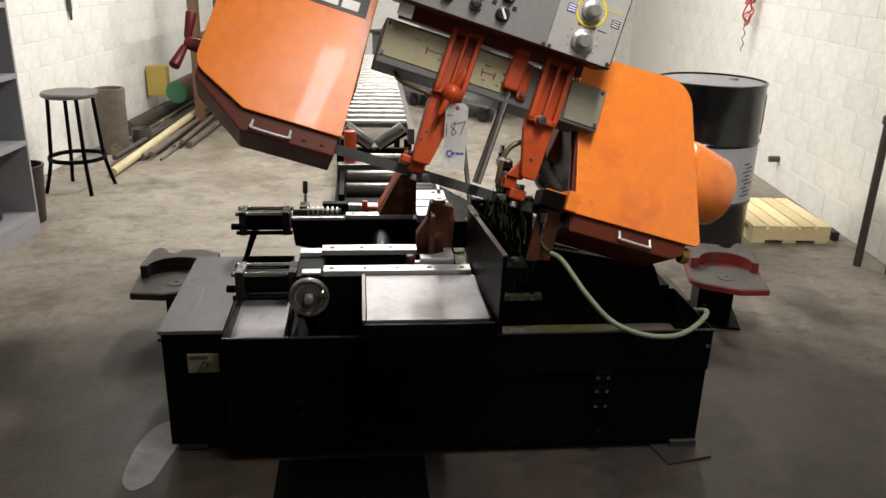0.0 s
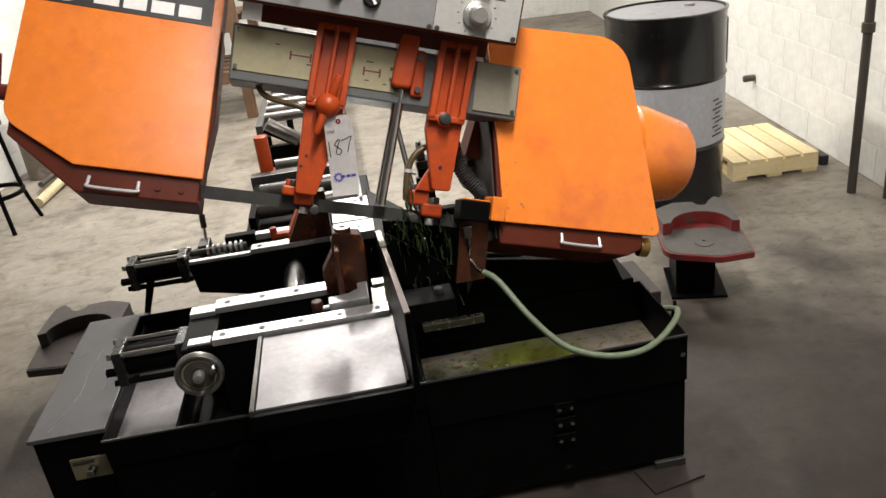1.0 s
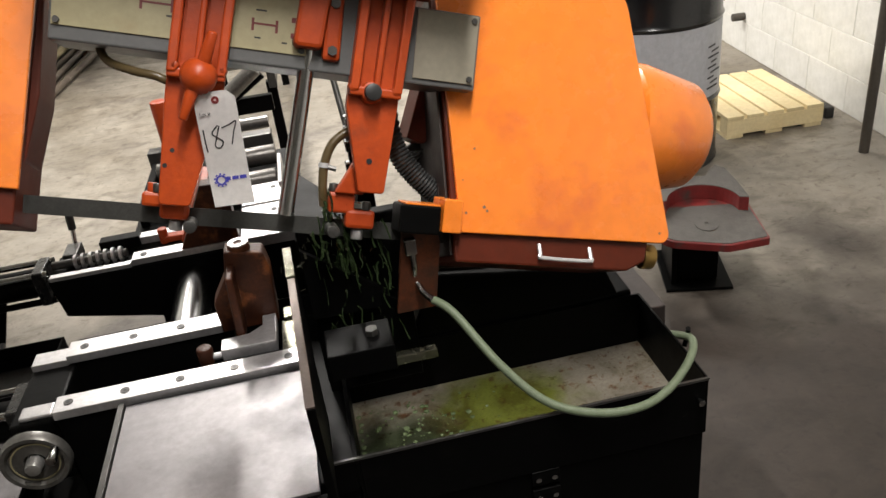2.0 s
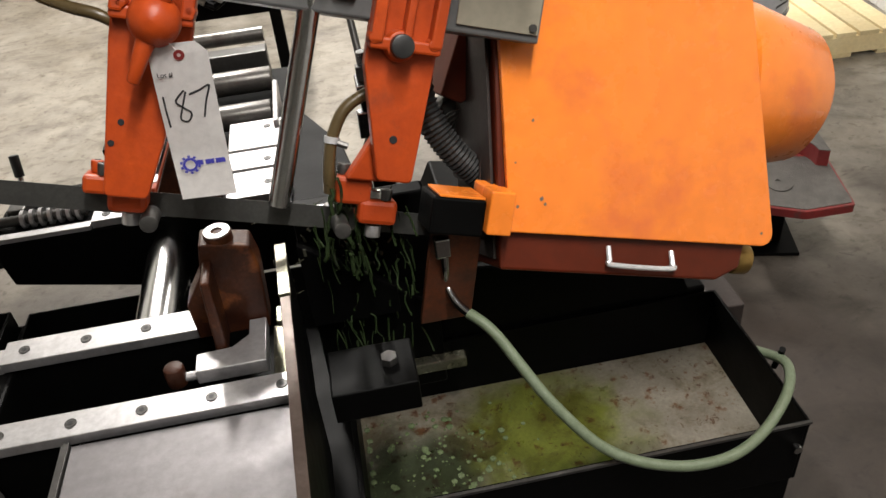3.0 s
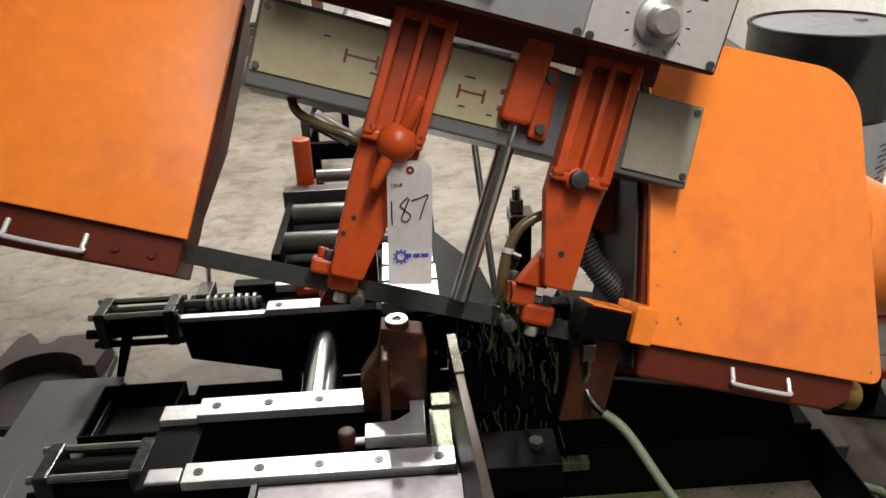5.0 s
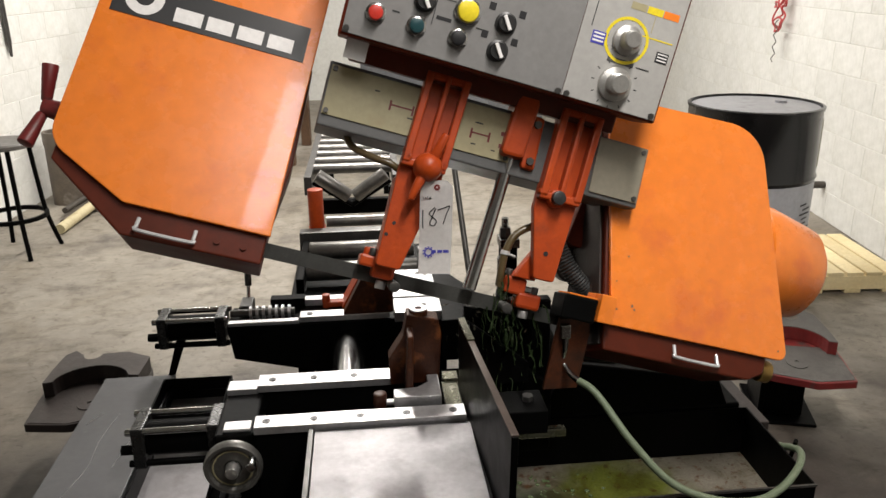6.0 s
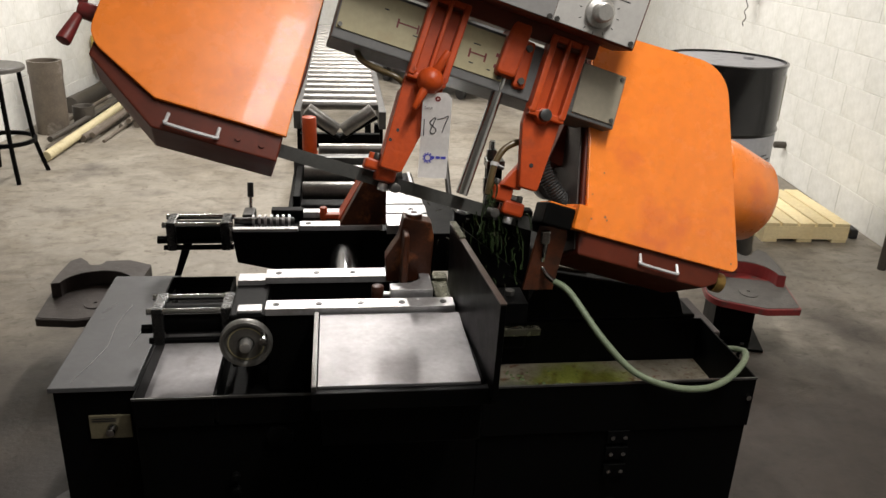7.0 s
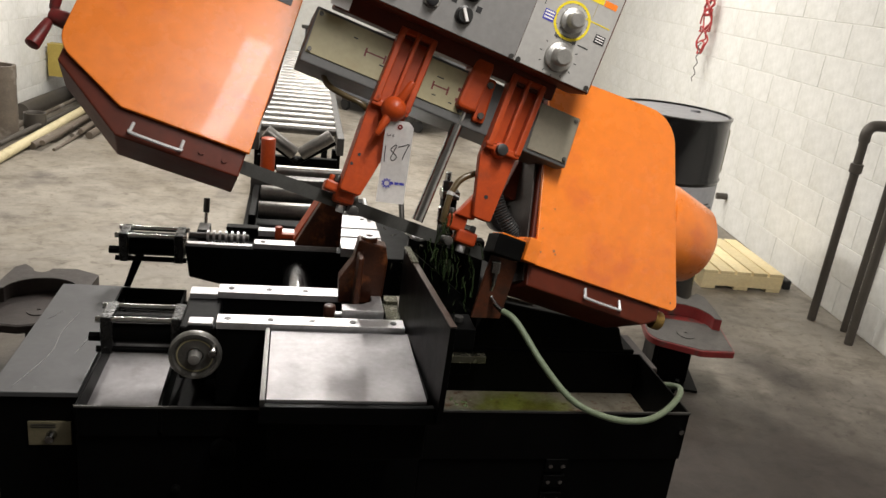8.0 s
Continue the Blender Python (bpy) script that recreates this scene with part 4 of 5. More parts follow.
ipart("flexible_conduit", pipe([(0.33, 0.30, -0.17), (0.355, 0.19, -0.17), (0.385, 0.135, -0.165), (0.420, 0.098, -0.16), (0.460, 0.068, -0.16), (0.490, 0.050, -0.16)], 0.024, 14, steps=13, ripple=0.07), RUBBER, saw)
bracket = part("pipe_bracket", prism([(0.315, 0.66), (0.405, 0.66), (0.432, 0.82), (0.428, 0.858), (0.352, 0.858)], -0.255, -0.240, 0.002, m=pose(0, 0, 0, 90)), RUST_BRIGHT, saw, "rusty coolant pipe bracket")
part("elbow_pipe", pipe([(0.368, 0.232, 0.825), (0.367, 0.234, 0.78), (0.368, 0.25, 0.735), (0.378, 0.22, 0.715), (0.398, 0.19, 0.705)], 0.008), CHROME, saw, smooth=True)
part("return_hose", pipe([(0.395, 0.195, 0.706), (0.43, 0.15, 0.69), (0.50, 0.06, 0.60), (0.58, 0.0, 0.525), (0.68, -0.03, 0.490), (0.78, -0.03, 0.480), (0.86, 0.0, 0.488), (0.935, 0.06, 0.505), (0.972, 0.13, 0.500), (0.955, 0.20, 0.470)], 0.0095, 14, steps=30, ripple=0.025), HOSE_GREEN, saw, "braided green garden hose", True)
part("hose_hook", pipe([(0.972, 0.16, 0.46), (0.976, 0.155, 0.50), (0.974, 0.15, 0.515)], 0.006), BLACK, saw)

# chips and running coolant
random.seed(4)
flow = bmesh.new()
for i in range(90):
    a = Vector((0.16 + random.random() * 0.16, 0.25 + random.random() * 0.07, random.uniform(0.56, 0.90)))
    pts = [a]
    for k in range(2):
        a = a + Vector((random.uniform(-0.006, 0.008), random.uniform(-0.010, 0.004), -random.uniform(0.008, 0.034)))
        pts.append(a)
    pipe(pts, random.uniform(0.0007, 0.0024), 6, flow, 3)
for i in range(34):
    a = Vector((random.gauss(0.222, 0.020), 0.24 + random.random() * 0.03, random.uniform(0.80, 0.985)))
    pts = [a]
    for k in range(3):
        a = a + Vector((random.uniform(-0.007, 0.007), random.uniform(-0.006, 0.004), -random.uniform(0.008, 0.022)))
        pts.append(a)
    pipe(pts, random.uniform(0.0010, 0.0040), 6, flow, 3)
tagged(part("coolant_stream", flow, COOLANT, saw, "running green coolant"), kind="stuff")
chips = bmesh.new()
for i in range(330):
    x, y = min(max(random.gauss(0.30, 0.10), 0.18), 0.9), random.uniform(0.02, 0.32)
    r = 0.0012 + 0.0075 * random.random() ** 3
    bmesh.ops.create_icosphere(chips, subdivisions=1, radius=r, matrix=Matrix.Translation((x, y, 0.341)) @ Matrix.Diagonal((1, 1, 0.4, 1)))
tagged(part("coolant_foam", chips, FOAM, saw, "pale green foam bubbles"), kind="stuff")
part("chip_wall", box(0.125, 0.36, 0.36, 0.40, 0.42, 0.86, 0.006), BLACK, saw)
part("chip_chute", prism([(0.13, 0.42), (0.36, 0.42), (0.36, 0.62), (0.13, 0.80)], -0.36, -0.325, 0.003, m=pose(0, 0, 0, 90)), BLACK, saw)

# ---- more of the saw ----
bt = part("chip_pan", box(-0.752, -0.548, 0.47, 0.675, 0.455, 0.462), DARK_STEEL, saw, "black chip pan with an oily floor")
for b in ((-0.752, -0.746, 0.47, 0.675), (-0.554, -0.548, 0.47, 0.675), (-0.746, -0.554, 0.47, 0.476), (-0.746, -0.554, 0.669, 0.675)):
    part("pan_wall", box(*b, 0.462, 0.525, 0.001), BLACK, bt)
fp = part("fitting_post", box(0.285, 0.335, 0.71, 0.76, 0.44, 0.885, 0.003), BLACK, saw)
part("fitting", box(0.280, 0.340, 0.70, 0.765, 0.885, 0.915, 0.003), CHROME, fp)
part("fitting", cyl((0.30, 0.735, 0.915), (0.30, 0.735, 0.945), 0.018, n=6, bevel=0.002), DARK_STEEL, fp)
part("fitting", cyl((0.30, 0.735, 0.945), (0.30, 0.735, 0.975), 0.011, n=12, bevel=0.002), CHROME, fp)
part("fitting", box(0.272, 0.30, 0.69, 0.712, 0.80, 0.86, 0.003), CHROME, fp)
part("post_hose", pipe([(0.30, 0.72, 0.80), (0.27, 0.66, 0.74), (0.28, 0.58, 0.64), (0.30, 0.52, 0.56)], 0.011), RUBBER, saw, smooth=True)
wb = part("brush_motor", cyl((0.452, 0.49, 0.905), (0.455, 0.58, 0.875), 0.052, n=28, bevel=0.005), PLASTIC_BLACK, saw, smooth=True)
for k in range(4):
    part("vent_ring", lathe([(0.012 + k * 0.009, 0), (0.015 + k * 0.009, 0), (0.015 + k * 0.009, 0.002), (0.012 + k * 0.009, 0.002)], 24, m=Matrix.Translation((0.452, 0.4885, 0.9055)) @ pose(0, 0, 0, 108)), DARK_STEEL, wb)
part("wet_sheet", prism([(0.425, 0.672), (0.565, 0.640), (0.51, 0.555), (0.45, 0.585)], -0.412, -0.408, m=pose(0, 0, 0, 90)), WET_STEEL, saw, "wet crumpled sheet")
part("tray_ledge", box(0.20, 0.40, 0.30, 0.325, 0.475, 0.50, 0.003), WET_STEEL, saw)
part("pipe_lug", box(0.352, 0.378, 0.222, 0.239, 0.81, 0.848, 0.003), CHROME, saw)
part("ground_ledge", box(0.955, 1.02, 0.36, 0.62, 0.30, 0.44, 0.004), STAND_DARK, saw)
random.seed(21)
scr = bmesh.new()
for i in range(70):
    c = Vector((random.gauss(0.20, 0.06), random.gauss(0.33, 0.03), random.uniform(0.70, 0.885)))
    q = Euler([random.uniform(0, 6.28) for k in range(3)]).to_matrix().to_4x4()
    L, Wd = random.uniform(0.004, 0.012), random.uniform(0.001, 0.003)
    box(-L, L, -Wd, Wd, -0.0006, 0.0006, m=Matrix.Translation(c) @ q, bm=scr)
tagged(part("swarf", scr, WET_STEEL, saw, "wet metal chips"), kind="stuff")
scrap = bmesh.new()
for i in range(7):
    c = Vector((0.125 + 0.012 * i, 0.335 + random.uniform(-0.01, 0.01), 0.872 + random.uniform(-0.006, 0.008)))
    box(-0.014, 0.014, -0.009, 0.009, -0.004, 0.004, 0.002, Matrix.Translation(c) @ Euler([random.uniform(-0.7, 0.7) for k in range(3)]).to_matrix().to_4x4(), scrap, 1)
tagged(part("cut_scrap", scrap, STEEL, saw, "bright crumpled scrap"), kind="stuff")
for pts in ([(-0.905, 0.10, 0.4866), (-0.875, 0.22, 0.4866), (-0.862, 0.30, 0.4866), (-0.868, 0.42, 0.4866), (-0.852, 0.55, 0.4866)], [(-0.80, 0.28, 0.4866), (-0.785, 0.40, 0.4866)], [(-0.93, 0.5, 0.4866), (-0.90, 0.56, 0.4866)]):
    part("scratch", pipe(pts, 0.0009, 5), STEEL, saw)
for uu, vv, rr_ in ((0.548, 0.046, 0.004), (0.555, 0.038, 0.003), (0.52, 0.17, 0.0028), (0.508, 0.03, 0.003), (0.497, 0.10, 0.002), (0.97, 0.02, 0.003)):
    hpart("paint_chip", prism([(uu - rr_, vv), (uu - rr_ * 0.2, vv - rr_), (uu + rr_ * 0.9, vv - rr_ * 0.2), (uu + rr_ * 0.3, vv + rr_ * 1.2)], 0.0001, 0.0005), FRAME_GREY, rbody)
# Flat pale patch that paints the bright reflection on the floor.
spill = thing("bright_floor_patch", "pale patch on the floor beside the saw, a bright reflection put in as colour", "spill")
out = [(-1.02 + (0.07 + 0.012 * math.sin(2 * a) + 0.004 * math.sin(5 * a)) * math.cos(a), 0.08 + (0.22 + 0.02 * math.sin(2 * a + 1) + 0.005 * math.sin(6 * a)) * math.sin(a)) for a in [k * 0.1963 for k in range(32)]]
part("spill", prism(out, 0.0, 0.0025), material("pale painted reflection", (0.24, 0.23, 0.235), 0.4, dark=(0.10, 0.095, 0.098), scale=9), spill)
cart = thing("steel_cart", "large blue-grey steel cart on casters", "cart", Matrix.Translation((0.81, 7.16, 0)) @ pose(0, 0, 0, 0, 0, -54.5))
part("body", prism([(-1.05, -0.4), (1.05, -0.4), (1.05, 0.4), (-1.05, 0.4)], 0.17, 0.80, 0.01), material("blue grey enamel", (0.17, 0.175, 0.19), 0.5, scale=3), cart)
part("rim", box(-1.08, 1.08, -0.43, 0.43, 0.80, 0.84, 0.008), DARK_STEEL, cart)
for xk in (-0.9, -0.3, 0.3, 0.9):
    for yk in (-0.33, 0.33):
        cs = part("caster", cyl((xk, yk - 0.02, 0.065), (xk, yk + 0.02, 0.065), 0.065, n=20, bevel=0.006), RUBBER, cart, smooth=True)
        part("fork", box(xk - 0.03, xk + 0.03, yk - 0.035, yk + 0.035, 0.12, 0.17, 0.004), DARK_STEEL, cs)
prop = thing("prop_bar", "thin dark steel bar leaning behind the saw", "bar")
part("bar", cyl((0.38, 1.75, 0.0), (0.30, 2.3, 0.95), 0.014, n=10), DARK_STEEL, prop, smooth=True)

# ---- lot tag ----
tag = thing("paper_tag", "white card tag marked 187 tied to the clamp lever", "tag", Matrix.Translation((0.043, 0.228, 1.214)) @ pose(0, 0, 0, 0, 3.0, 0) @ pose(0, 0, 0, 84, 0, 2))
cardm = bmesh.new()
rows_ = [[(-0.036 + 0.076 * k / 4, -0.207 + 0.209 * j / 8) for k in range(5)] for j in range(9)]
grid = [[cardm.verts.new((x, y, 0.004 * math.sin((y + 0.2) * 14) + 0.0015 * math.sin(x * 50))) for x, y in r] for r in rows_]
for r0, r1 in zip(grid, grid[1:]):
    for k in range(4):
        cardm.faces.new((r0[k], r0[k + 1], r1[k + 1], r1[k]))
cardm.faces.new([cardm.verts.new((-0.020, 0.016, 0.0006)), *grid[-1], cardm.verts.new((0.026, 0.016, 0.0006))])
bmesh.ops.solidify(cardm, geom=cardm.faces[:], thickness=0.0008)
part("card", cardm, WHITE, tag)
part("eyelet", lathe([(0.0025, 0.0), (0.007, 0.0), (0.007, 0.001), (0.0025, 0.001)], 20, m=pose(0.003, 0.0, 0.0020)), STAND_RED, tag)
for stroke in ([(-0.029, -0.053), (-0.029, -0.075), (-0.028, -0.096)], [(-0.001, -0.047), (-0.014, -0.061), (-0.006, -0.070), (0.003, -0.079), (-0.003, -0.090), (-0.012, -0.086), (-0.007, -0.070), (0.001, -0.049)], [(0.005, -0.053), (0.020, -0.048), (0.033, -0.043), (0.026, -0.062), (0.019, -0.086)]):
    part("handwriting", pipe([(x, y, 0.004 * math.sin((y + 0.2) * 14) + 0.0015 * math.sin(x * 50) + 0.0004) for x, y in stroke], 0.0013, 6), INK, tag)
letters("Lot #", 0.009, pose(-0.020, -0.024, 0.0042), INK, tag, "small_print")
part("gear_mark", lathe([(0.007, 0), (0.0105, 0), (0.0105, 0.0006), (0.007, 0.0006)], 10, m=pose(-0.014, -0.153, 0.0040)), BLUE, tag)
for k in range(10):
    part("gear_tooth", box(-0.0018, 0.0018, 0.0105, 0.0138, 0.0, 0.0006, m=pose(-0.014, -0.153, 0.0040, 0, 0, 36 * k)), BLUE, tag)
for xk, wk in ((-0.006, 0.010), (0.007, 0.012), (0.021, 0.013)):
    part("printed_bar", box(xk, xk + wk, -0.155, -0.148, 0.0040, 0.0044), BLUE, tag)
part("string", pipe([(0.003, 0.0, 0.001), (-0.004, 0.015, 0.004), (-0.014, 0.03, 0.012)], 0.0008, 5), WHITE, tag)

# ---- work stands ----


def work_stand(name, label, m, edge, top, post):
    """A post with a thick plate and a raised rim with a half-round notch and a hooked corner."""
    st = thing(name, label, "work stand", m, "work stands")
    part("post", box(-0.10, 0.07, -0.03, 0.12, 0.012, 0.24, 0.006), post, st)
    part("post_cheek", box(-0.125, -0.102, -0.05, 0.14, 0.012, 0.24, 0.003), post, st)
    part("foot", box(-0.15, 0.12, -0.08, 0.17, 0.0, 0.012, 0.002), post, st)
    low = rounded([(-0.20, -0.15), (0.05, -0.20), (0.21, -0.17), (0.20, 0.20), (-0.20, 0.20)], [0.08, 0.06, 0.01, 0.05, 0.05])
    part("plate", prism(low, 0.24, 0.268, 0.003), edge, st)
    part("deck", prism(rounded([(-0.193, -0.145), (0.05, -0.192), (0.203, -0.162), (0.193, 0.05), (-0.193, 0.05)], [0.08, 0.06, 0.01, 0.02, 0.02]), 0.2682, 0.2700), top, st)
    arc = [(0.145 * math.cos(radians(a)) + 0.005, -0.01 + 0.115 * math.sin(radians(a))) for a in range(8, 173, 9)]
    hook = [(0.04 + 0.038 * math.cos(radians(a)), 0.20 + 0.038 * math.sin(radians(a))) for a in range(0, -190, -20)]
    rim = [(-0.18, 0.0), (-0.20, 0.14), (-0.10, 0.20)] + hook[::-1] + [(0.12, 0.245), (0.155, 0.215), (0.175, 0.10), (0.185, 0.0)] + arc
    part("raised_rim", prism(rim, 0.2685, 0.322, 0.002), edge, st)
    part("rim_top", prism(rim, 0.3225, 0.3245), top, st)
    part("centre_boss", lathe([(0.008, 0), (0.045, 0), (0.045, 0.003), (0.008, 0.003)], 24, m=pose(0.0, -0.07, 0.270)), top, st)
    return st


work_stand("work_stand", "dark brown iron stand with a notched rim", Matrix.Translation((-1.108, 1.056, 0.0)) @ pose(0, 0, 0, 0, 0, 4.5) @ Matrix.Diagonal((-0.88, 1, 1.05, 1)), STAND_DARK, STAND_DARK, STAND_DARK)
work_stand("work_stand", "grey iron stand with worn dark red edges and a notched rim", Matrix.Translation((1.503, 1.085, 0.0)) @ pose(0, 0, 0, 0, 0, -16) @ Matrix.Diagonal((0.88, 1.2, 1, 1)), STAND_RED, GRATE, BLACK)

# ---- roller conveyor ----
conv = thing("roller_conveyor", "grey steel gravity roller conveyor with a V roller at its end", "conveyor", Matrix.Translation((-0.19, 2.44, 0)) @ pose(0, 0, 0, 0, 0, -0.5))
for s in (-1, 1):
    part("side_rail", box(s * 0.235 - 0.02, s * 0.235 + 0.02, 0.15, 4.2, 0.56, 0.66, 0.003), CONVEYOR_GREY, conv)
for k in range(22):
    yk = 0.35 + k * 0.175
    part("roller", cyl((-0.212, yk, 0.655), (0.212, yk, 0.655), 0.030, n=16), GREY_ROLLER, conv, smooth=True)
for yk in (0.3, 2.2, 4.0):
    for s in (-1, 1):
        part("leg", box(s * 0.22 - 0.025, s * 0.22 + 0.025, yk - 0.025, yk + 0.025, 0.0, 0.56, 0.003), BLACK, conv)
part("cross_bar", box(-0.22, 0.22, 0.12, 0.16, 0.46, 0.54, 0.003), BLACK, conv)
for s in (-1, 1):
    part("v_roller", cyl((s * 0.015, 0.02, 0.585), (s * 0.175, 0.02, 0.70), 0.036, 0.036, n=20, bevel=0.003), GREY_ROLLER, conv, "bright V roller", True)
    part("v_arm", cyl((0, 0.06, 0.53), (s * 0.20, 0.06, 0.655), 0.016, n=8), BLACK, conv)

# ---- drum, pallet, pipes, hose on the east side ----
drum = thing("oil_drum", "black steel oil drum with a pale label band", "drum", Matrix.Translation((1.838, 2.26, 0.0)) @ Matrix.Diagonal((0.935, 0.935, 1.049, 1)))
R = 0.340
part("shell", lathe([(0.0005, 0.0), (R, 0.0), (R + 0.006, 0.008), (R, 0.02), (R, 0.30), (R + 0.009, 0.315), (R, 0.33), (R, 0.655), (R + 0.009, 0.67), (R, 0.685), (R, 0.975), (R + 0.007, 0.985), (R + 0.007, 0.995), (R - 0.008, 0.998), (R - 0.010, 0.983), (0.0005, 0.983)], 56), DRUM_BLACK, drum, smooth=True)
part("lid", lathe([(0.0005, 0.9835), (R - 0.014, 0.9835), (R - 0.014, 0.9865), (0.0005, 0.9885)], 48), DRUM_LID, drum)
part("label_band", lathe([(R + 0.001, 0.332), (R + 0.002, 0.332), (R + 0.002, 0.653), (R + 0.001, 0.653)], 56), LABEL_GREY, drum)
for k in range(9):
    a = radians(-55 + (k % 2) * 4)
    part("printed_bar", box(-0.05, 0.05 - 0.02 * (k % 3), -0.001, 0.001, 0, 0.007, m=pose((R + 0.0025) * math.cos(a), (R + 0.0025) * math.sin(a), 0.37 + k * 0.023, 0, 0, math.degrees(a) + 90)), INK, drum)
part("side_label", box(-0.06, 0.06, -0.001, 0.001, 0.70, 0.93, m=pose((R + 0.003) * math.cos(radians(-12)), (R + 0.003) * math.sin(radians(-12)), 0, 0, 0, 78)), CREAM, drum)
part("bung", cyl((0.17, 0.05, 0.987), (0.17, 0.05, 0.999), 0.03), DRUM_LID, drum)

pal = thing("pallet", "small pale wooden pallet lying by the wall", "pallet", ROOM @ Matrix.Translation((1.985, 2.455, 0)) @ pose(0, 0, 0, 0, 0, 2))
for k in range(5):
    part("deck_board", box(0.0 + k * 0.106, 0.09 + k * 0.106, 0, 0.66, 0.098, 0.118, 0.002), WOOD, pal)
for yk in (0.0, 0.29, 0.58):
    part("bearer", box(0.0, 0.515, yk, yk + 0.08, 0.02, 0.097, 0.002), WOOD, pal)
for k in range(3):
    part("bottom_board", box(0.0 + k * 0.21, 0.09 + k * 0.21, 0, 0.66, 0.0, 0.019, 0.002), WOOD, pal)
rag = thing("black_block", "small black block beside the pallet", "block", ROOM @ Matrix.Translation((2.57, 2.60, 0)))
part("block", box(-0.02, 0.03, -0.06, 0.06, 0, 0.06, 0.008), RUBBER, rag)

pipes = thing("wall_pipes", "grimy iron pipes with elbows standing by the wall", "pipes", ROOM)
for px, py, top in ((2.50, 2.09, 1.06), (2.55, 1.79, 1.02)):
    p = part("riser", cyl((px, py, 0), (px, py, top), 0.023, n=18), PIPE, pipes, smooth=True)
    part("coupling", lathe([(0.024, 0), (0.033, 0.004), (0.033, 0.05), (0.024, 0.054)], 18, m=pose(px, py, top - 0.20)), PIPE, p, smooth=True)
    part("elbow", pipe([(px, py, top - 0.03), (px, py, top + 0.02), (px + 0.02, py, top + 0.05), (px + 0.06, py, top + 0.06), (EAST, py, top + 0.06)], 0.029, 12), PIPE, p, smooth=True)
part("riser", cyl((2.62, 1.96, 0), (2.62, 1.96, CEILING), 0.018, n=14), PIPE, pipes, smooth=True)
part("riser", cyl((2.62, 1.66, 1.05), (2.62, 1.66, CEILING), 0.028, n=14), PIPE, pipes, smooth=True)
fit_ = thing("pipe_stub", "short iron pipe stub in the wall", "pipe stub", ROOM)
part("stub", cyl((2.60, 3.85, 0.24), (EAST, 3.85, 0.24), 0.025, n=16, bevel=0.003), PIPE, fit_, smooth=True)

coil = thing("air_hose", "red coiled air hose hanging on the wall", "air hose", ROOM @ pose(2.60, 4.80, 1.45))
random.seed(8)
cb_ = bmesh.new()
pts = []
for i in range(90):
    a = i * 0.62
    pts.append((random.uniform(-0.02, 0.02), 0.075 * math.cos(a) + random.uniform(-0.012, 0.012), 0.20 * math.sin(i * 0.11) + 0.065 * math.sin(a)))
part("coil", pipe(pts, 0.007, 6, cb_, 3), RED_HOSE, coil, smooth=True)
part("tail", pipe([(0.0, 0.0, -0.15)] + [(-0.01, 0.028 * math.cos(k * 1.57), -0.18 - k * 0.022) for k in range(14)], 0.004, 6, steps=4), PIPE, coil, smooth=True)
part("hook", pipe([(0.08, 0, 0.22), (0.02, 0, 0.2), (0.0, 0, 0.16), (0.02, 0, 0.13)], 0.006), PIPE, coil)

# ---- west side ----
stool = thing("bar_stool", "black steel workshop stool with a round worn seat", "stool", Matrix.Translation((-2.345, 3.535, 0)) @ pose(0, 0, 0, 0, 0, 8) @ Matrix.Diagonal((1.08, 1.08, 0.975, 1)))
part("seat", lathe([(0.0005, 0.70), (0.165, 0.70), (0.178, 0.708), (0.178, 0.728), (0.168, 0.738), (0.0005, 0.732)], 36), material("worn black seat", (0.05, 0.048, 0.045), 0.4, dark=(0.12, 0.11, 0.10), scale=9), stool, smooth=True)
for a in (25, 115, 205, 295):
    c, s = math.cos(radians(a)), math.sin(radians(a))
    part("leg", pipe([(0.14 * c, 0.14 * s, 0.71), (0.155 * c, 0.155 * s, 0.45), (0.175 * c, 0.175 * s, 0.22), (0.225 * c, 0.225 * s, 0.0)], 0.013, 8), BLACK, stool, smooth=True)
part("foot_ring", lathe([(0.168, 0.235), (0.186, 0.235), (0.186, 0.262), (0.168, 0.262)], 28), BLACK, stool)

shelf = thing("shelf_unit", "scuffed grey steel shelving unit", "shelf", ROOM)
SX, S0, S1 = -2.56, 1.55, 2.32
part("end_panel", box(-3.10, SX, S1 - 0.02, S1, 0.0, 2.0, 0.002), SHELF_GREY, shelf)
part("end_panel", box(-3.10, SX, S0, S0 + 0.02, 0.0, 2.0, 0.002), SHELF_GREY, shelf)
part("back_panel", box(-3.12, -3.10, S0, S1, 0.0, 2.0), SHELF_GREY, shelf)
for zk in (0.10, 0.55, 0.95, 1.35, 1.75):
    part("shelf", box(-3.10, SX, S0 + 0.02, S1 - 0.02, zk, zk + 0.03, 0.002), SHELF_GREY, shelf)
part("plinth", box(SX - 0.02, SX, S0 + 0.02, S1 - 0.02, 0.0, 0.10), SHELF_GREY, shelf)
disc = thing("steel_disc", "brown rusty disc on the bottom shelf", "disc", ROOM)
part("disc", cyl((-2.80, 2.08, 0.131), (-2.80, 2.08, 0.20), 0.13, n=32, bevel=0.006), STAND_DARK, disc, smooth=True)
disc2 = thing("cream_disc", "dirty cream disc leaning in the shelf", "disc", ROOM)
part("disc", cyl((-2.9, 2.22, 0.30), (-2.9, 2.28, 0.31), 0.15, n=32, bevel=0.004), PALE_PIPE, disc2, smooth=True)
binn = thing("waste_bin", "dark bin behind the shelf", "bin", ROOM @ Matrix.Translation((-2.72, 2.50, 0)))
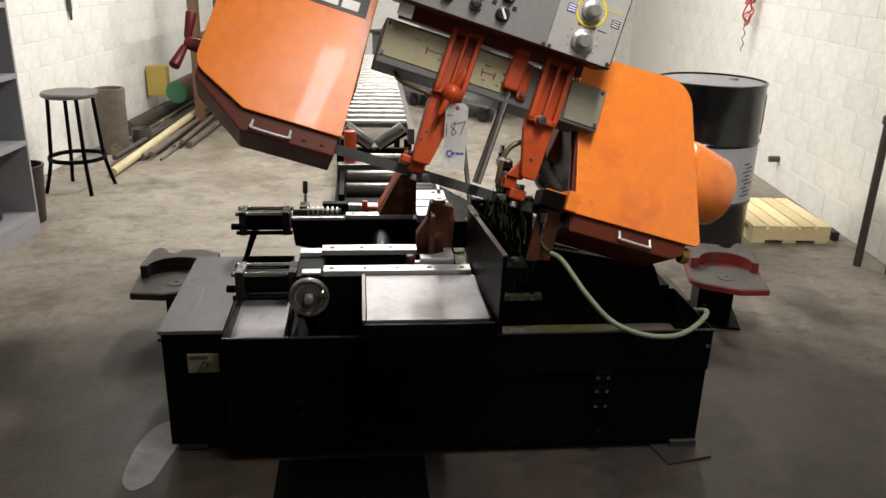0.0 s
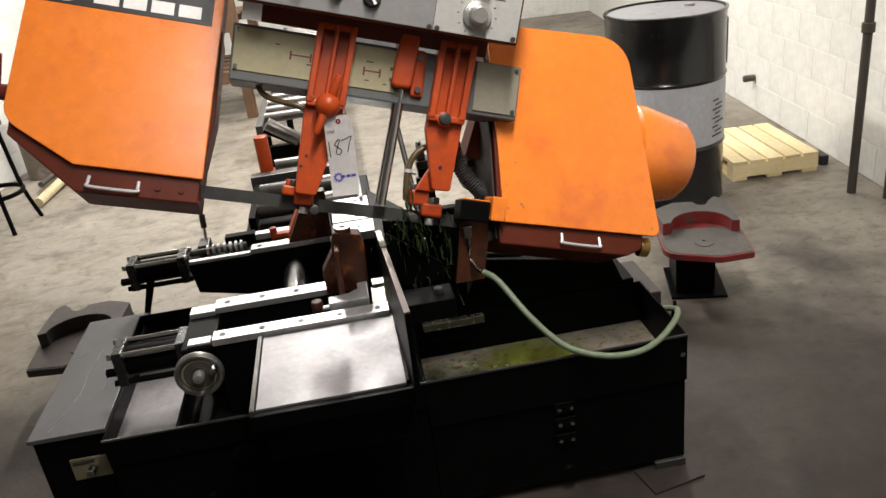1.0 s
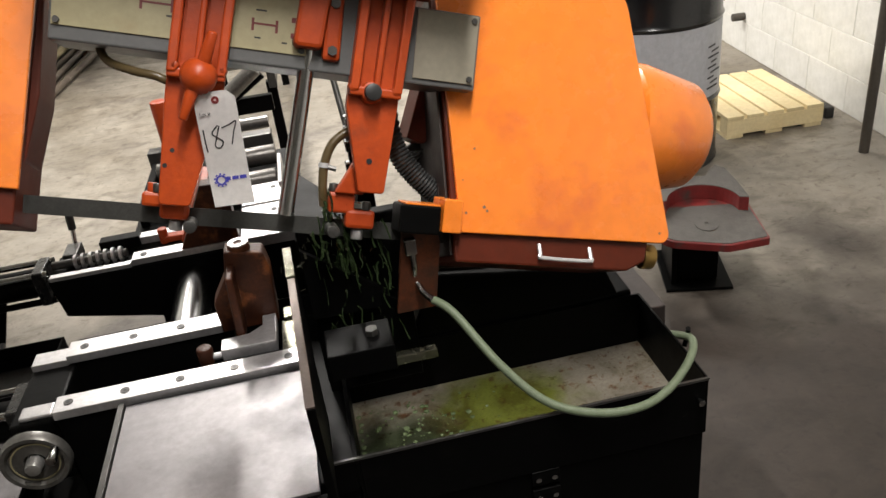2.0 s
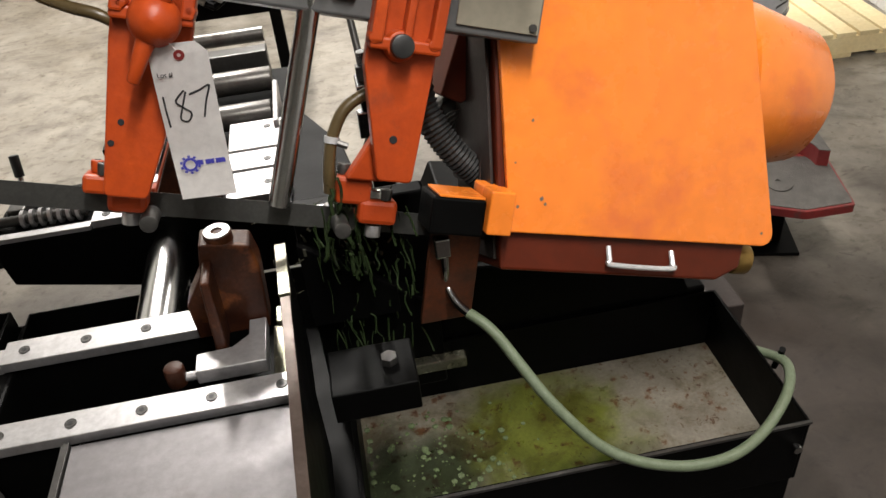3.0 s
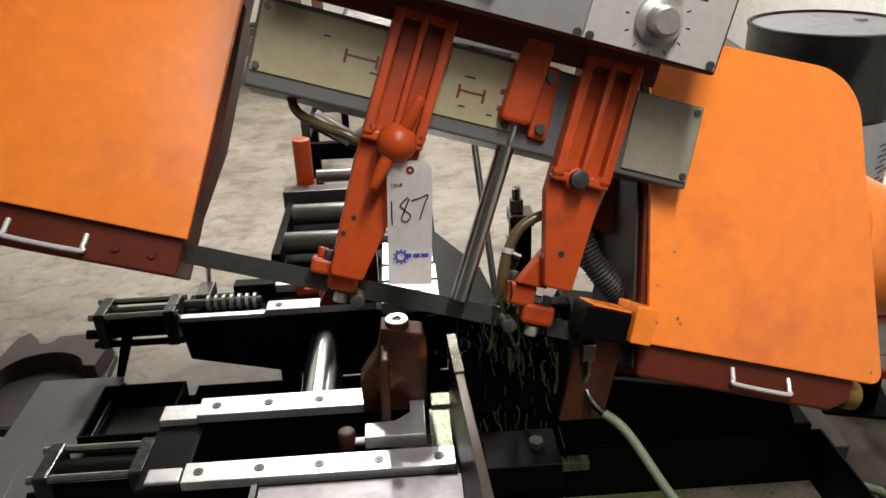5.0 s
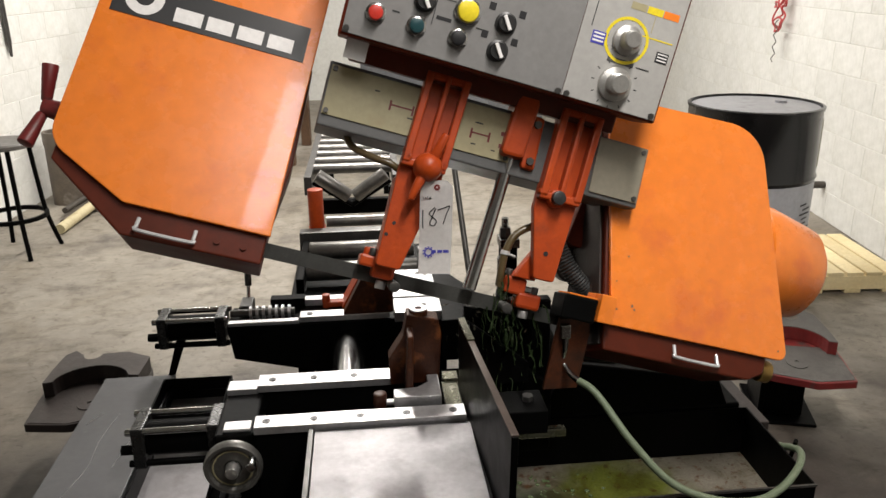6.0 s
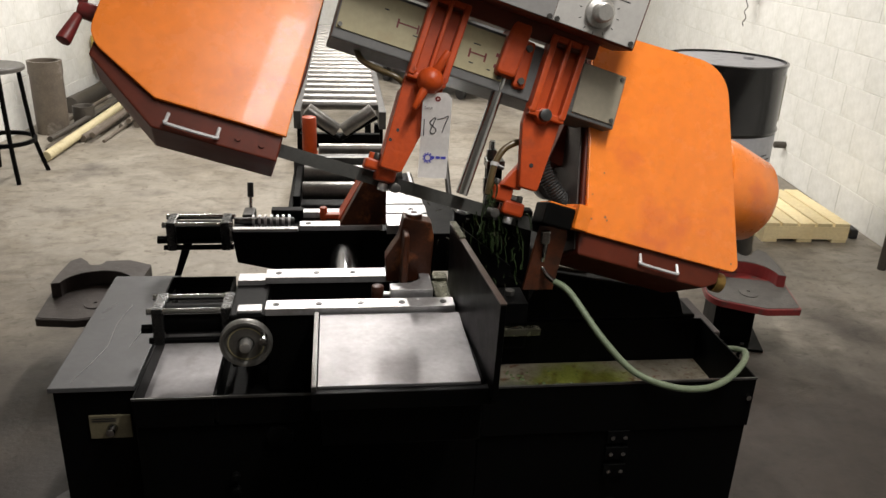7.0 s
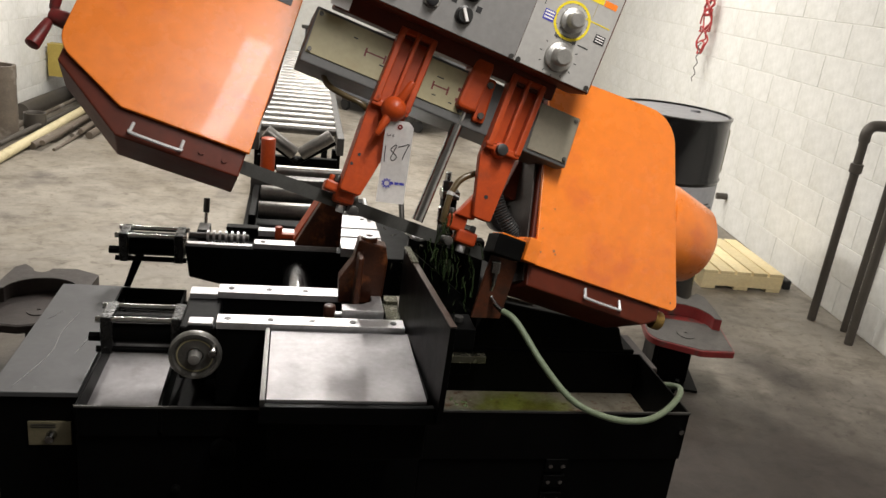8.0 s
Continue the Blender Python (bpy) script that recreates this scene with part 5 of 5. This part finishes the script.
part("bin", lathe([(0.0005, 0.0), (0.10, 0.0), (0.125, 0.36), (0.132, 0.36), (0.132, 0.375), (0.118, 0.375), (0.095, 0.02), (0.0005, 0.02)], 28), STAND_DARK, binn, smooth=True)

post = thing("steel_tube", "thick grey steel tube standing at the wall", "tube", ROOM @ Matrix.Translation((-2.92, 4.45, 0)))
part("tube", lathe([(0.0005, 0.0), (0.12, 0.0), (0.12, 0.46), (0.125, 0.46), (0.125, 0.56), (0.10, 0.56), (0.10, 0.4), (0.0005, 0.4)], 28), TUBE_BROWN, post, smooth=True)
ring = thing("steel_ring", "short grey pipe ring on the floor", "pipe ring", ROOM @ Matrix.Translation((-2.78, 4.72, 0)))
part("ring", lathe([(0.075, 0.0), (0.085, 0.0), (0.085, 0.16), (0.075, 0.16), (0.070, 0.15), (0.070, 0.0)], 28), PIPE, ring, smooth=True)

random.seed(12)
for k in range(14):
    x = -2.86 + 0.040 * k + random.uniform(-0.01, 0.01)
    y0 = 3.85 + random.uniform(-0.05, 0.8) + (0.35 if k > 9 else 0)
    length = random.uniform(2.4, 3.6)
    r = random.choice((0.012, 0.018, 0.022, 0.03))
    z = r + (0.045 if k % 3 == 0 else 0)
    b = thing("steel_bar", "long grey steel bar lying along the wall", "bar", ROOM, "bars on the floor")
    part("bar", cyl((x, y0, z), (x + random.uniform(-0.12, 0.12), y0 + length, z + 0.02), r, n=12), random.choice((PIPE, TUBE_BROWN, TUBE_BROWN)), b, smooth=True)
pp = thing("plastic_pipe", "long cream plastic pipe lying on the floor", "pipe", ROOM)
part("pipe", cyl((-2.62, 3.62, 0.037), (-2.62, 7.6, 0.16), 0.035, n=18), PALE_PIPE, pp, smooth=True)
tube = thing("cardboard_tube", "fat brown cardboard tube with a green end cap", "tube", ROOM)
part("tube", cyl((-2.82, 5.9, 0.30), (-2.80, 7.8, 0.32), 0.115, n=28), WOOD_BROWN, tube, smooth=True)
part("cap", cyl((-2.82, 5.885, 0.30), (-2.82, 5.90, 0.30), 0.11, n=28), GREEN, tube)
tube2 = thing("cardboard_tube", "fat brown pipe lying by the wall", "tube", ROOM)
part("tube", cyl((-3.05, 5.1, 0.07), (-3.04, 7.2, 0.07), 0.07, n=28), PIPE, tube2, smooth=True)
card = thing("yellow_box", "yellow carton standing at the wall", "box", ROOM @ Matrix.Translation((-3.02, 5.95, 0.26)))
part("carton", box(-0.10, 0.10, -0.06, 0.06, 0, 0.30, 0.004), material("yellow carton", (0.48, 0.36, 0.08), 0.6, scale=8), card)
rack = thing("timber_rack", "brown timber rack holding stock", "rack", ROOM @ Matrix.Translation((-2.5, 5.62, 0)))
for xk in (0, 1.1):
    for yk in (0, 0.9):
        part("post", box(xk - 0.045, xk + 0.045, yk - 0.045, yk + 0.045, 0, 1.7, 0.004), WOOD_BROWN, rack)
for zk in (0.34, 0.80, 1.3):
    for yk in (0, 0.9):
        part("rail", box(0.046, 1.054, yk - 0.03, yk + 0.03, zk, zk + 0.11, 0.003), WOOD_BROWN, rack)
    for k in range(4):
        part("slat", box(0.0, 1.1, 0.05 + k * 0.22, 0.20 + k * 0.22, zk + 0.112, zk + 0.13, 0.002), WOOD_BROWN, rack)
hang = thing("hanging_bar", "dark steel bar hanging on the wall", "bar", ROOM @ Matrix.Translation((WEST + 0.03, 4.35, 1.12)))
part("bar", prism([(-0.012, 0.9), (0.03, 0.9), (0.04, 0.1), (0.02, 0.0), (-0.005, 0.12)], -0.02, 0.0, 0.002, m=pose(0, 0, 0, 90, 0, 90)), DARK_STEEL, hang)

# ---- wall blocks ----
bmb = box(-0.004, 0.002, -0.1990, 0.1990, 0.001, 0.198, 0.0022, seg=1)
block_mesh = bpy.data.meshes.new("block")
bmb.to_mesh(block_mesh)
bmb.free()
block_mesh.materials.append(BLOCK)


def block_wall(wall, x, y0, y1, z1, flip):
    for row in range(int(z1 / 0.2)):
        y = y0 + (0.2 if row % 2 else 0.0)
        while y < y1:
            b = new("block", block_mesh)
            b.parent = wall
            b.matrix_basis = ROOM @ pose(x + random.uniform(-0.0008, 0.0008), y + 0.2, row * 0.2 + 0.003, 0, 0, 180 if flip else 0)
            y += 0.4


block_wall(wall_east, EAST + 0.004, 0.2, 7.4, 2.4, True)
block_wall(wall_west, WEST - 0.004, 2.2, 9.0, 2.4, False)
